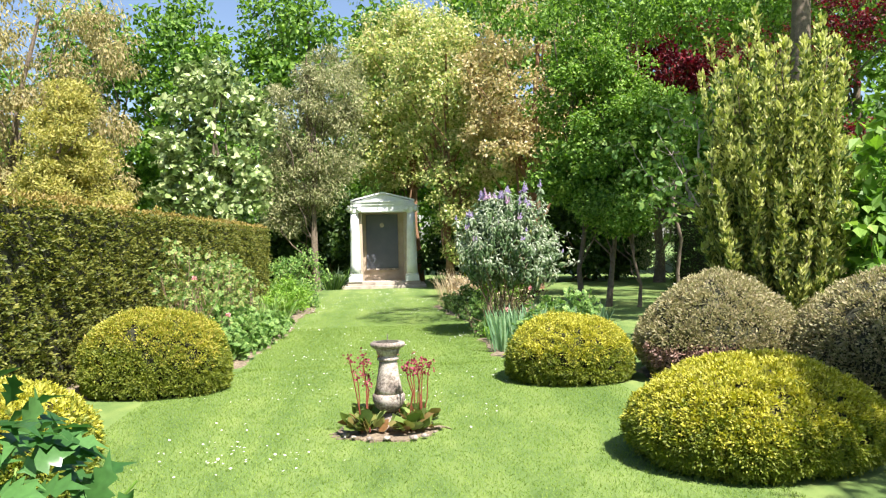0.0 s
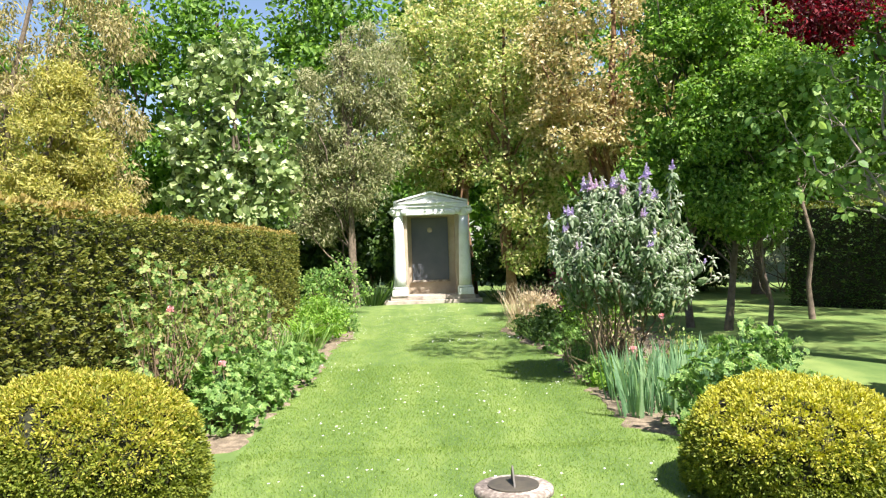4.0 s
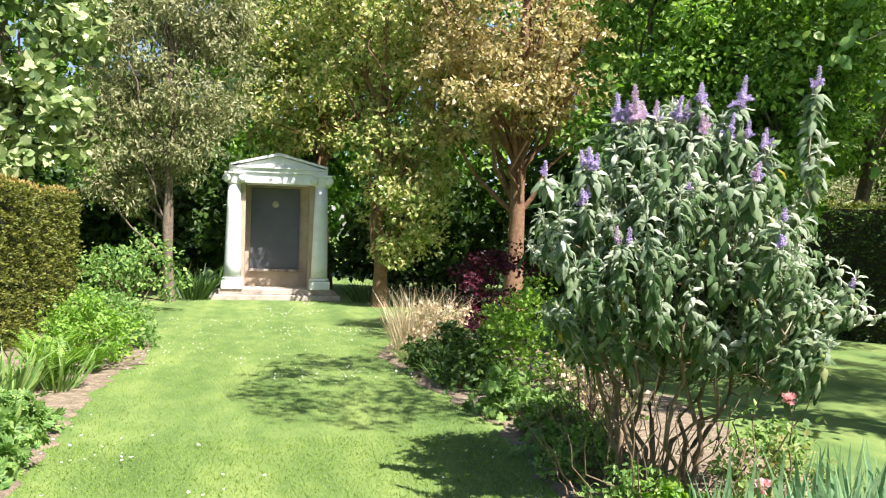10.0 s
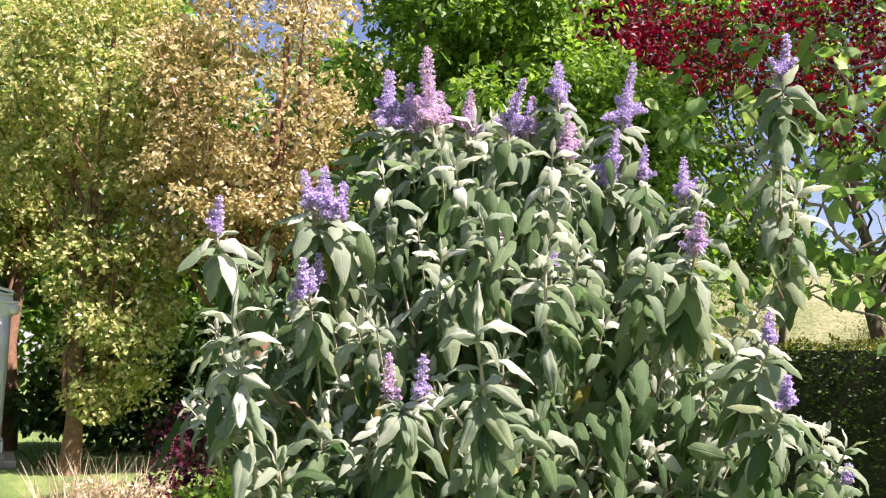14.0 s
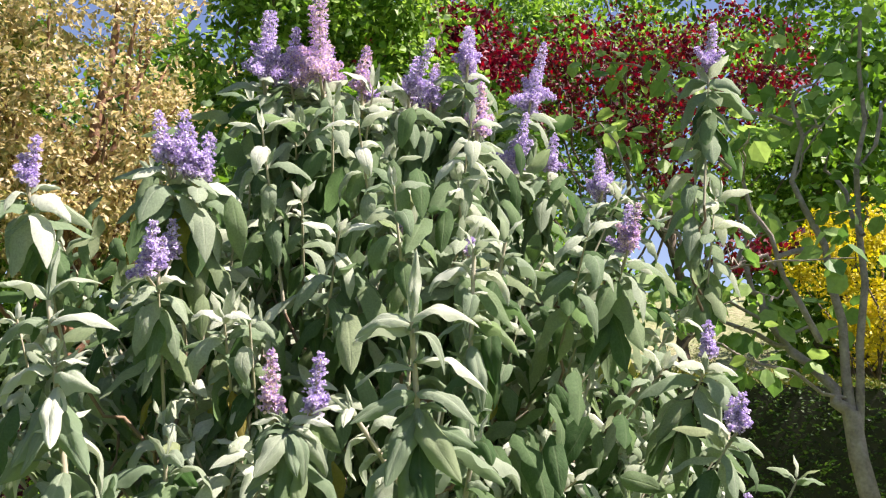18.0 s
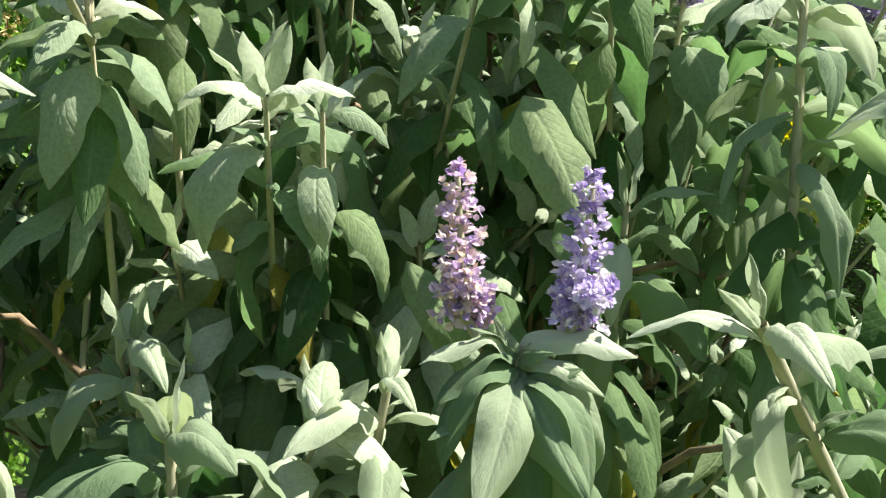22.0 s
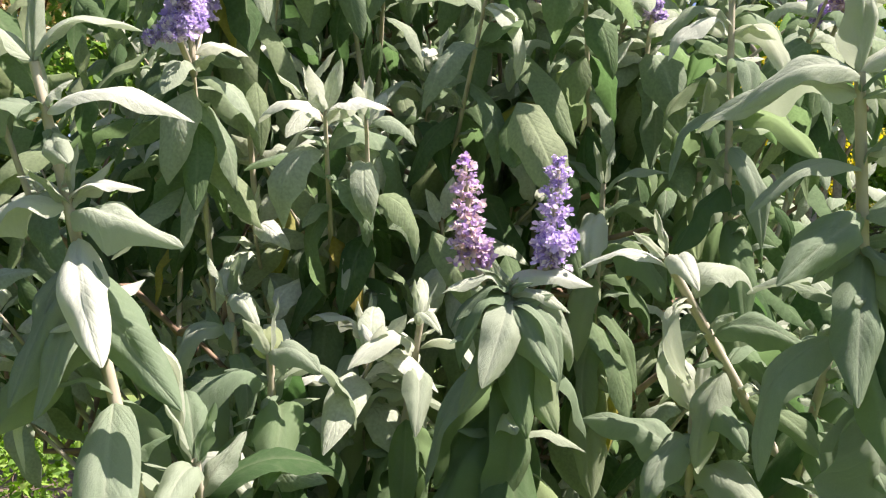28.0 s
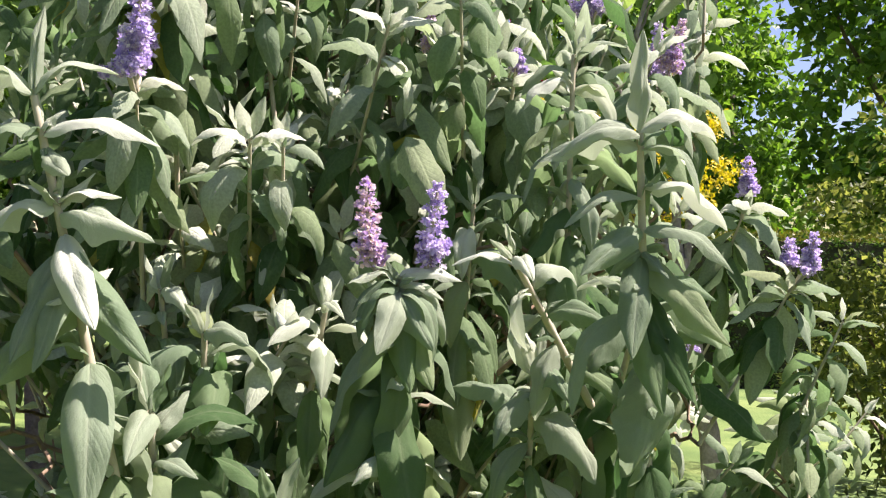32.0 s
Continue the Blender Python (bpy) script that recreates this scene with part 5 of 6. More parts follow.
def garden_rose(at, seed):
    rng = np.random.default_rng(seed)
    ob = thing("garden_rose", (at[0], at[1], 0), "single pink rose on a thin leafy stem", "rose", "pink roses")
    v, f = tube_np(bent_line((at[0] + 0.08, at[1] + 0.05, -0.02), at, 8, 0.015, rng), np.linspace(0.006, 0.003, 8), 6)
    part_me("stem", mesh_np("stem", v, f, M_TWIG, True), ob)
    m = 40
    d = unit(rng.normal(0, 1, (m, 3)))
    v, f = place_leaves(ROUND, np.array(at) + d * 0.012, d + UP * 0.6, d + rng.normal(0, 0.4, (m, 3)), rng.uniform(0.022, 0.034, m))
    part_me("bloom", mesh_np("bloom", v, f, M_ROSEPINK), ob, "pink petals")
    q = np.array(at) + np.stack([rng.normal(0, 0.09, 30), rng.normal(0, 0.09, 30), -rng.uniform(0.08, 0.5, 30)], 1)
    v, f = place_leaves(ROUND, q, rng.normal(0, 1, (30, 3)), UP + rng.normal(0, 0.5, (30, 3)), rng.uniform(0.03, 0.05, 30))
    part_me("leaves", mesh_np("leaves", v, f, M_ROSE), ob)


garden_rose((2.17, 10.53, 0.77), 180)
garden_rose((1.75, 10.1, 0.5), 183)
garden_rose((-2.5, 9.2, 1.1), 182)
garden_rose((-2.1, 9.3, 0.6), 184)

# ---- glossy plant by the first mound ----


def acanthus(at, seed):
    rng = np.random.default_rng(seed)
    ob = thing("glossy_leaved_plant", (at[0], at[1], 0), "bushy plant with large glossy lobed leaves", "plant")
    tv = [(0, 0, 0)]
    for t, w in ((0.15, 0.06), (0.3, 0.24), (0.36, 0.10), (0.52, 0.28), (0.58, 0.11), (0.74, 0.22), (0.8, 0.08)):
        tv += [(w, t, 0.10 * w), (-w, t, 0.10 * w)]
    tv.append((0, 1, -0.12))
    mids = [(0, t, -0.02) for t in (0.15, 0.3, 0.36, 0.52, 0.58, 0.74, 0.8)]
    tv = np.array(tv + mids, float)
    tv[:, 2] -= 0.35 * tv[:, 1] ** 2
    tf, m0 = [(0, 1, 16), (0, 16, 2)], 16
    for i in range(6):
        a, b, c, d = 1 + 2 * i, 2 + 2 * i, 3 + 2 * i, 4 + 2 * i
        tf += [(m0 + i, a, c), (m0 + i, c, m0 + i + 1), (m0 + i, d, b), (m0 + i, m0 + i + 1, d)]
    tf += [(m0 + 6, 13, 15), (m0 + 6, 15, 14)]
    for k in range(150):
        a = rng.uniform(0, 2 * math.pi)
        r = 0.40 * math.sqrt(rng.uniform(0.01, 1))
        out = np.array((math.cos(a), math.sin(a), 0.0))
        base = np.array([(at[0] + r * out[0], at[1] + r * out[1], 0.98 * math.sqrt(max(0.05, 1 - (r / 0.43) ** 2)) * rng.uniform(0.75, 1.0))])
        al = (out * (0.3 + r * 2) + rng.normal(0, 0.35, 3) + UP * (0.55 - r * 1.6))[None]
        v, f = place_leaves((tv, np.array(tf)), base, al, (UP * 0.7 + out * (0.3 + r) + rng.normal(0, 0.2, 3))[None], rng.uniform(0.16, 0.27))
        part_me("leaf", mesh_np("leaf", v, f, M_ACANTH, True), ob)
    ch = [tube_np(bent_line((at[0] + rng.normal(0, 0.1), at[1] + rng.normal(0, 0.1), -0.03), (at[0] + rng.normal(0, 0.3), at[1] + rng.normal(0, 0.3), 0.6), 5, 0.02, rng), np.linspace(0.012, 0.006, 5), 6) for _ in range(12)]
    v, f = joined(ch)
    tagged(part_me("stems", mesh_np("stems", v, f, M_FRESH, True), ob), "", "", "", "stuff")


acanthus((-1.55, 1.6), 190)

# ---- buddleja ----


def long_leaf(bend, rows=10, cols=6, wave=0.10, width=0.165, curl=0.45, phase=0.0):
    """A lance-shaped leaf of length 1 that arches over by bend radians: convex halves, a sunk midrib, wavy edges."""
    v, uv, f = [], [], []
    y = z = 0.0
    for i in range(rows + 1):
        t = i / rows
        ang = 0.25 - bend * (1 - (1 - t) ** 1.5)
        if i:
            y += math.cos(ang) / rows
            z += math.sin(ang) / rows
        w = width * (t ** 0.55 * (1 - t) ** 0.85) / 0.398 + 0.008
        for j in range(cols + 1):
            s = 2 * j / cols - 1
            h = w * (0.55 * abs(s) ** 0.7 - curl * (1.9 + 0.9 * s * math.sin(phase * 2)) * s * s + wave * 2.2 * abs(s) * math.sin(11 * t + phase + (1.7 if s > 0 else 0)) + (wave * 0.6 * abs(s) * math.sin(21 * t + 2 * phase) if rows > 10 else 0))
            x = s * w * (1 - 0.12 * curl * s * s)
            v.append((x + 0.13 * math.sin(phase * 3 + 0.6) * t * t, y - math.sin(ang) * h, z + math.cos(ang) * h))
            uv.append((0.5 + 0.5 * s, t))
    for i in range(rows):
        for j in range(cols):
            a = i * (cols + 1) + j
            f.append((a, a + 1, a + cols + 2, a + cols + 1))
    return np.array(v), np.array(f), np.array(uv)


BENDS = (0.35, 0.9, 1.4, 1.8, 2.2, 2.6)
FINE = [long_leaf(b, 18, 8, 0.09 + 0.04 * ph, 0.145 + 0.016 * ph, 0.4 + 0.1 * ph, 1.3 * ph + b) for b in BENDS for ph in range(3)]
ROUGH = [long_leaf(b, 8, 4, 0.11, 0.17, 0.5, b * 2) for b in BENDS]


def leaf_mesh(tmpl, mat, reps=1, verts=None, faces=None):
    """A mesh of leaves that carries each blade's own across-and-along coordinates."""
    me = mesh_np("leaf", tmpl[0] if verts is None else verts, tmpl[1] if faces is None else faces, mat, True)
    return add_uv(me, np.tile(tmpl[2], (reps, 1)))


def add_uv(me, uv):
    lay = me.uv_layers.new(name="blade")
    idx = np.zeros(len(me.loops), np.int32)
    me.loops.foreach_get("vertex_index", idx)
    lay.data.foreach_set("uv", uv[idx].astype(np.float32).ravel())
    return me


YOUNG_ME = [leaf_mesh(t, M_BUDTIP) for t in FINE]
MID_ME = [leaf_mesh(t, M_BUDMID) for t in FINE]
OLD_ME = [leaf_mesh(t, M_BUD) for t in FINE]


def floret_chunk(rng, base, axis, length, r0):
    """Florets in whorls up a spike."""
    n = int(length / 0.00011)
    t = rng.uniform(0, 1, n) ** 1.1
    whorl = (0.66 + 0.40 * np.cos(t * length / 0.0135 * 2 * np.pi)) * rng.uniform(0.35, 1.0, n) ** 0.5
    side = rng.normal(0, 1, (n, 3))
    side = unit(side - (side @ axis)[:, None] * axis)
    rad = r0 * (1 - 0.5 * t ** 1.3) * whorl * (1 - 0.5 * np.clip((t - 0.9) * 10, 0, 1))
    p = base + np.outer(t * length, axis) + side * rad[:, None]
    return place_leaves(ROUND, p, side + axis * 0.3 + rng.normal(0, 0.7, (n, 3)), axis + rng.normal(0, 0.8, (n, 3)), rng.uniform(0.0028, 0.0055, n) * (1.15 - 0.3 * t), 1.1)


def frame_of(p, along, up, size, wid=1.0):
    y = along.normalized()
    z = (up - up.dot(y) * y)
    z = z.normalized() if z.length > 1e-4 else y.orthogonal().normalized()
    x = y.cross(z)
    m = Matrix((x * size * wid, y * size, z * size)).transposed().to_4x4()
    m.translation = p
    return m


def buddleja():
    rng = np.random.default_rng(7)
    root = Vector((1.9, 11.35, 0))
    ob = thing("buddleja_bush", root, "tall buddleja with felted sage leaves and lilac flower spikes", "shrub")
    far = ([], [], [])
    stems, twigs = [], []

    def add_leaf(holder, start, age, bend, at, along, up, size):
        """One leaf; age 0 young and pale, 1 half grown, 2 dark and full grown."""
        k = int(np.argmin([abs(b - bend) for b in BENDS]))
        if holder is None:
            far[age].append((k, at, along, up, size))
            return
        lf = new("leaf", (YOUNG_ME, MID_ME, OLD_ME)[age][3 * k + int(rng.integers(0, 3))])
        lf.parent = holder
        lf.matrix_parent_inverse = Matrix.Translation(-start)
        lf.matrix_basis = frame_of(at, along, up, size, (0.85, 0.92, 1.0)[age] * rng.uniform(0.88, 1.15) * (0.6 if bend < 0.4 and age == 0 else 1.0))

    def shoot(tip, axis, length, nodes, leaf, flowers=0, near=False, spike=0.09, cols=None, twist=None, spread=None, apart=0.05, step=0.034, pale=4, droop=1.0, leaves=()):
        """A leafy shoot that ends at tip: crosswise pairs, small and upright on top, large, arching and hanging below."""
        tip, axis = Vector(tip), Vector(axis).normalized()
        start = tip - axis * length
        line = [start + (tip - start) * (k / 6) for k in range(7)]
        tv = tube_np([tuple(q) for q in line], np.linspace(0.0046, 0.0030, 7) if near else np.linspace(0.0034, 0.0018, 7), 6)
        holder = None
        if near:
            holder = new("shoot")
            holder.parent = ob
            holder.location = start - root
            holder.empty_display_size = 0.05
            part_me("stem", mesh_np("stem", *tv, M_STEM, True), holder, "pale felted stem")
        else:
            stems.append(tv)
        tw = rng.uniform(0, math.pi) if twist is None else twist
        e1 = Vector(spread).normalized() if spread else axis.orthogonal().normalized()
        e1 = (e1 - e1.dot(axis) * axis).normalized()
        e2 = axis.cross(e1)
        down = 0.0 if not flowers else 0.012
        front = Vector((SIDE[1], -SIDE[0], 0))          # towards the lawn
        for d, rt, hi, fwd, size, bend, age in leaves:
            along = Vector(SIDE) * rt + Vector((0, 0, hi)) + front * fwd
            up = front * 0.9 + Vector((0, 0, 0.4)) if hi < 0 else Vector((0, 0, 1.0)) + front * 0.45
            add_leaf(holder, start, age, bend * (1.3 if hi > 0 else 1.0), tip - axis * d, along, up + Vector(rng.normal(0, 0.12, 3)), size)
            if d > 0.008 and rng.random() < 0.7:
                for q in range(2):
                    o2 = along.normalized() + Vector(rng.normal(0, 0.6, 3)) + axis * rng.uniform(0.2, 1.0)
                    add_leaf(holder, start, min(age, 1), rng.uniform(0.3, 1.4), tip - axis * (d - 0.004), o2, up, size * rng.uniform(0.25, 0.5))
        first = 4 if leaves else 0
        if leaves:
            down = max(q[0] for q in leaves) + 0.02
        for i in range(first, nodes):
            at = tip - axis * min(down, length)
            if flowers:
                size = leaf * min(1.1, 0.72 + 0.2 * i) * rng.uniform(0.85, 1.12)
                rise, age = (0.7, 0.5, 0.2, -0.2, -0.7, -1.1, -1.4)[min(i, 6)], 0 if i < 1 else 1 if i < 5 else 2
                bend = (1.3, 1.5, 1.6, 1.3, 0.9, 0.7, 0.5)[min(i, 6)]
                down += step * (0.3 if i < 4 else 0.6)
            else:
                size = leaf * (0.42, 0.75, 0.92, 1.0)[min(i, 3)] * rng.uniform(0.88, 1.12)
                rise = (3.4, 1.7, 1.0, 0.6, 0.1, -0.5, -1.0, -1.3)[min(i, 7)]
                bend = (0.3, 1.7, 2.3, 2.2, 1.7, 1.2, 0.9, 0.7)[min(i, 7)] * droop
                age = 0 if i < pale else 1 if i < pale + 2 else 2
                down += step * (0.35 if i == 0 else 1.0)
            for s in (0, 1):
                a = tw + math.pi * s + (math.pi / 2) * (i % 2) + rng.normal(0, 0.22)
                out = e1 * math.cos(a) + e2 * math.sin(a)
                along = out + axis * (rise + rng.normal(0, 0.15))
                along.z -= 0.15 * max(0, i - 3)
                up = axis + Vector((0, 0, 0.4)) + Vector(rng.normal(0, 0.2, 3))
                ag = age if rng.random() < 0.8 else max(0, min(2, age + int(rng.integers(-1, 2))))
                add_leaf(holder, start, ag, bend + rng.normal(0, 0.25), at + out * 0.003, along, up, size)
                if i > 0 and (near or rng.random() < 0.25):
                    for r in range(1):
                        a2 = a + rng.normal(0, 0.5)
                        o2 = e1 * math.cos(a2) + e2 * math.sin(a2)
                        add_leaf(holder, start, 0 if i < pale else 1, rng.uniform(0.5, 1.6), at + axis * 0.004, o2 + axis * rng.uniform(0.4, 1.8), up, size * rng.uniform(0.28, 0.52))
        for j in range(flowers):
            o = j - (flowers - 1) / 2
            ax = (axis * 0.4 + Vector((0, 0, 1)) + e1 * 0.16 * o + Vector(rng.normal(0, 0.05 if near else 0.18, 3))).normalized()
            ln = spike * (rng.uniform(0.95, 1.05) if near else rng.uniform(0.6, 1.15))
            b = np.array(tip) + np.array(e1) * o * apart + np.array((0, 0, 0.012))
            wide = (spike / 0.09) ** 0.5
            ch = [floret_chunk(rng, b, np.array(ax), ln, 0.0165 * wide)]
            for q in range(4 if near else 6):
                d2 = Vector(rng.normal(0, 1, 3)) * 0.7 + ax * 0.5
                ch.append(floret_chunk(rng, b + np.array(ax) * ln * rng.uniform(0, 0.15 if near else 0.3), np.array(d2.normalized()), ln * rng.uniform(0.22, 0.34 if near else 0.5), 0.011 * wide))
            v, f = joined(ch)
            mt = (cols or [M_LILAC])[j % len(cols or [1])]
            part_me("flower_spike", mesh_np("flower_spike", v, f, mt), holder or ob, "lilac spike of tiny florets" if mt is M_LILAC else "faded pinkish mauve flower spike")
            v, f = tube_np([tuple(np.array(tip) - np.array(axis) * 0.03), tuple(b), tuple(b + np.array(ax) * ln * 0.95)], [0.0032, 0.003, 0.0015], 6)
            part_me("flower_stalk", mesh_np("flower_stalk", v, f, M_STEM, True), holder or ob)
        return start

    starts = [shoot(near=True, **n) for n in NEAR_LIST] + [shoot(**n) for n in FLOWER_LIST]
    # the rest of the bush
    cen, rad = np.array((1.95, 11.38, 1.45)), np.array((0.86, 0.82, 0.86))
    k = 0
    while k < 470:
        d = unit(rng.normal(0, 1, 3))
        if d[2] < -0.85:
            continue
        d = d * np.array((1, 1, 1.22 if d[2] < 0 else 1.0))
        lump = 1 + 0.16 * noise.noise(Vector(d) * 2.2 + Vector((3.1, 0, 0)))
        tip = cen + d * rad * rng.uniform(0.12, 1.0) ** 0.5 * lump
        if np.linalg.norm(tip[:2] - np.array((1.0, 10.42))) < 0.58 or tip[2] < 0.92 or (tip[1] < 10.76 and tip[0] < 1.95 and 1.42 < tip[2] < 1.72) or (1.5 - 0.3 * (tip[1] - 10.36) < tip[2] < 1.42 and tip[0] - 0.85 < 0.56 * (tip[1] - 10.36)):
            continue
        ax = d * np.array((1, 1, 0.35)) * 0.7 + np.array((0, 0, 0.8)) + rng.normal(0, 0.22, 3)
        starts.append(shoot(tip, ax, rng.uniform(0.22, 0.34), rng.integers(6, 9), rng.uniform(0.075, 0.115), step=rng.uniform(0.026, 0.042), pale=int(rng.integers(1, 5))))
        k += 1
    for k in range(22):
        tip = np.array((2.27, 10.52, 1.18)) + unit(rng.normal(0, 1, 3)) * np.array((0.3, 0.2, 0.36)) * rng.uniform(0.3, 1.0)
        starts.append(shoot(tip, np.array((0.4, -0.4, 0.8)) + rng.normal(0, 0.25, 3), 0.26, rng.integers(6, 9), rng.uniform(0.085, 0.11), step=0.03, pale=int(rng.integers(0, 3))))
    for k in range(44):
        tip = np.array((2.5, 11.1, 1.3)) + unit(rng.normal(0, 1, 3)) * np.array((0.42, 0.36, 0.55)) * rng.uniform(0.3, 1.0)
        starts.append(shoot(tip, np.array((0.5, -0.2, 0.8)) + rng.normal(0, 0.25, 3), 0.28, rng.integers(6, 9), rng.uniform(0.09, 0.12), step=0.03, pale=2))
    n_in = 1600
    dv = unit(rng.normal(0, 1, (n_in, 3)))
    pin = cen + dv * rad * rng.uniform(0.35, 0.93, (n_in, 1)) ** 0.6
    for q, d in zip(pin, dv):
        if np.linalg.norm(q[:2] - np.array((1.0, 10.42))) < 0.64 or q[2] < 0.86 or (1.5 - 0.3 * (q[1] - 10.36) < q[2] < 1.42 and q[0] - 0.85 < 0.6 * (q[1] - 10.36)):
            continue
        add_leaf(None, None, 2, rng.uniform(0.35, 1.2), Vector(q), Vector(d * 0.45 + rng.normal(0, 0.4, 3) + np.array((0, 0, -0.9))), Vector(d * 0.9 + rng.normal(0, 0.3, 3) + np.array((0, 0, 0.3))), rng.uniform(0.075, 0.13))
    for group_, mat_ in zip(far, (M_BUDTIP, M_BUDMID, M_BUD)):
        chunks, uvs = [], []
        for b in range(len(BENDS)):
            sel = [q for q in group_ if q[0] == b]
            if not sel:
                continue
            P, A, U = (np.array([tuple(q[c]) for q in sel]) for c in (1, 2, 3))
            chunks.append(place_leaves(ROUGH[b][:2], P, A, U, np.array([q[4] for q in sel])))
            uvs.append(np.tile(ROUGH[b][2], (len(sel), 1)))
        v, f = joined(chunks)
        me = add_uv(mesh_np("leaves", v, f, mat_, True), np.concatenate(uvs))
        tagged(part_me("leaves", me, ob), "", "", "", "stuff")
    # branches from the root to every shoot
    for j in range(46):
        a, r = rng.uniform(0, 6.283), rng.uniform(0.05, 0.5)
        foot = np.array((root.x + r * math.cos(a), root.y + r * math.sin(a), -0.03))
        line = bent_line(foot, foot + np.array((0.35 * math.cos(a), 0.35 * math.sin(a), 0)) * rng.uniform(0.3, 1.3) + np.array((0, 0, rng.uniform(0.45, 1.0))) + rng.normal(0, 0.1, 3), 7, 0.03, rng)
        twigs.append(tube_np(line, np.linspace(0.006, 0.0025, 7), 5))
    mains = []
    for j in range(13):
        a = 2 * math.pi * j / 13 + rng.normal(0, 0.2)
        top = np.array((root.x + 0.45 * math.cos(a), root.y + 0.42 * math.sin(a), rng.uniform(0.85, 1.2)))
        foot = np.array((root.x + 0.16 * math.cos(a), root.y + 0.16 * math.sin(a), -0.05))
        line = bent_line(foot, top, 9, 0.035, rng)
        mains.append(line)
        v, f = tube_np(line, np.linspace(0.019, 0.008, 9), 7)
        part_me("branch", mesh_np("branch", v, f, M_TWIG, True), ob, "woody brown branch")
    net = np.concatenate([m[2:] for m in mains])
    order = sorted(starts, key=lambda q: math.hypot(q[0] - root.x, q[1] - root.y) + 0.5 * q[2])
    for s in order:
        q = np.array(s)
        dd = np.linalg.norm(net - q, axis=1) + np.where(net[:, 2] > q[2] + 0.02, 0.4, 0)
        c = net[np.argmin(dd)]
        line = bent_line(c, q, 6, 0.01, rng)
        net = np.concatenate([net, line[2:]])
        twigs.append(tube_np(line, np.linspace(0.0040, 0.0030, 6), 6))
    v, f = joined(twigs)
    tagged(part_me("twigs", mesh_np("twigs", v, f, M_TWIG, True), ob), "", "", "", "stuff")
    v, f = joined(stems)
    tagged(part_me("shoot_stems", mesh_np("shoot_stems", v, f, M_STEM, True), ob), "", "", "", "stuff")


SIDE = (0.65, -0.76, 0)
# leaves of the three nearest shoots: distance below the tip; out along SIDE, up and towards the lawn; length, bend, age
FLOWER_LEAVES = [(0.0, -0.9, 0.15, 0.3, 0.055, 0.6, 0), (0.0, 1, 0.2, 0.2, 0.062, 0.5, 0), (0.004, -0.9, 0, 0.5, 0.06, 1.2, 1), (0.01, 0.7, 0.2, 0.6, 0.05, 1, 0), (0.012, -0.7, 0.2, 0.5, 0.08, 1.7, 1),
                 (0.015, -0.15, -0.4, 0.8, 0.085, 0.9, 1), (0.015, 0.25, -0.5, 0.8, 0.078, 0.9, 1), (0.018, 0.55, 0.1, 0.6, 0.092, 1.6, 1), (0.02, 0.8, 0.1, 0.3, 0.09, 1.6, 1), (0.025, -0.35, -0.9, 0.5, 0.088, 0.5, 2),
                 (0.025, 0.1, -1, 0.5, 0.095, 0.5, 2), (0.03, 0.4, -1, 0.4, 0.09, 0.5, 2), (0.03, -0.6, 0.7, -0.5, 0.055, 0.8, 1)]
# some lower leaves are set younger, their paler colour standing in for sunlight
PALE_LEAVES = [(0.0, 0.03, 1, 0, 0.072, 0.3, 0), (0.0, -0.7, 0.8, 0.2, 0.08, 0.9, 0), (0.0, 0.4, 1, 0.1, 0.078, 1.3, 0), (0.03, -0.9, 0.2, 0.5, 0.09, 1.4, 1), (0.032, 0.9, 0.5, 0.2, 0.095, 1.2, 0),
               (0.045, 0.4, -0.4, 0.6, 0.055, 0.6, 1), (0.09, -0.8, 0.15, 0.4, 0.098, 1.4, 0), (0.085, 0.8, 0.35, 0.2, 0.055, 0.8, 0), (0.095, 0.85, 0.0, 0.5, 0.088, 1, 0), (0.11, 0.35, -0.75, 0.6, 0.105, 0.5, 0),
               (0.12, -0.3, -1, 0.3, 0.1, 0.4, 1), (0.13, 0, -1, 0.4, 0.095, 0.4, 1), (0.13, 0.6, -0.8, 0.3, 0.115, 0.5, 1), (0.15, -0.5, -0.8, 0.2, 0.1, 0.5, 2)]
TALL_LEAVES = [(0.0, 0.02, 1, 0, 0.085, 0.3, 0), (0.0, 0.8, 0.75, 0.2, 0.09, 1.3, 0), (0.004, -0.9, 0.5, 0.5, 0.078, 1.5, 0), (0.012, -1, 0.35, -0.1, 0.098, 1, 0), (0.015, 0.6, 0.3, 0.6, 0.078, 1.6, 1),
               (0.045, 1, 0.25, 0, 0.098, 0.9, 0), (0.055, -1, 0.3, 0.3, 0.078, 1, 1), (0.08, -0.7, -0.2, 0.7, 0.088, 0.8, 1), (0.08, 0.8, 0.1, 0.5, 0.088, 1.1, 1), (0.1, -0.35, -0.9, 0.4, 0.094, 0.5, 1),
               (0.1, 0.5, -0.8, 0.4, 0.1, 0.6, 2), (0.12, 1, 0, 0.1, 0.072, 0.9, 1), (0.13, -0.1, -1, 0.4, 0.105, 0.5, 2), (0.13, 0.15, -1, 0.5, 0.1, 0.5, 2)]
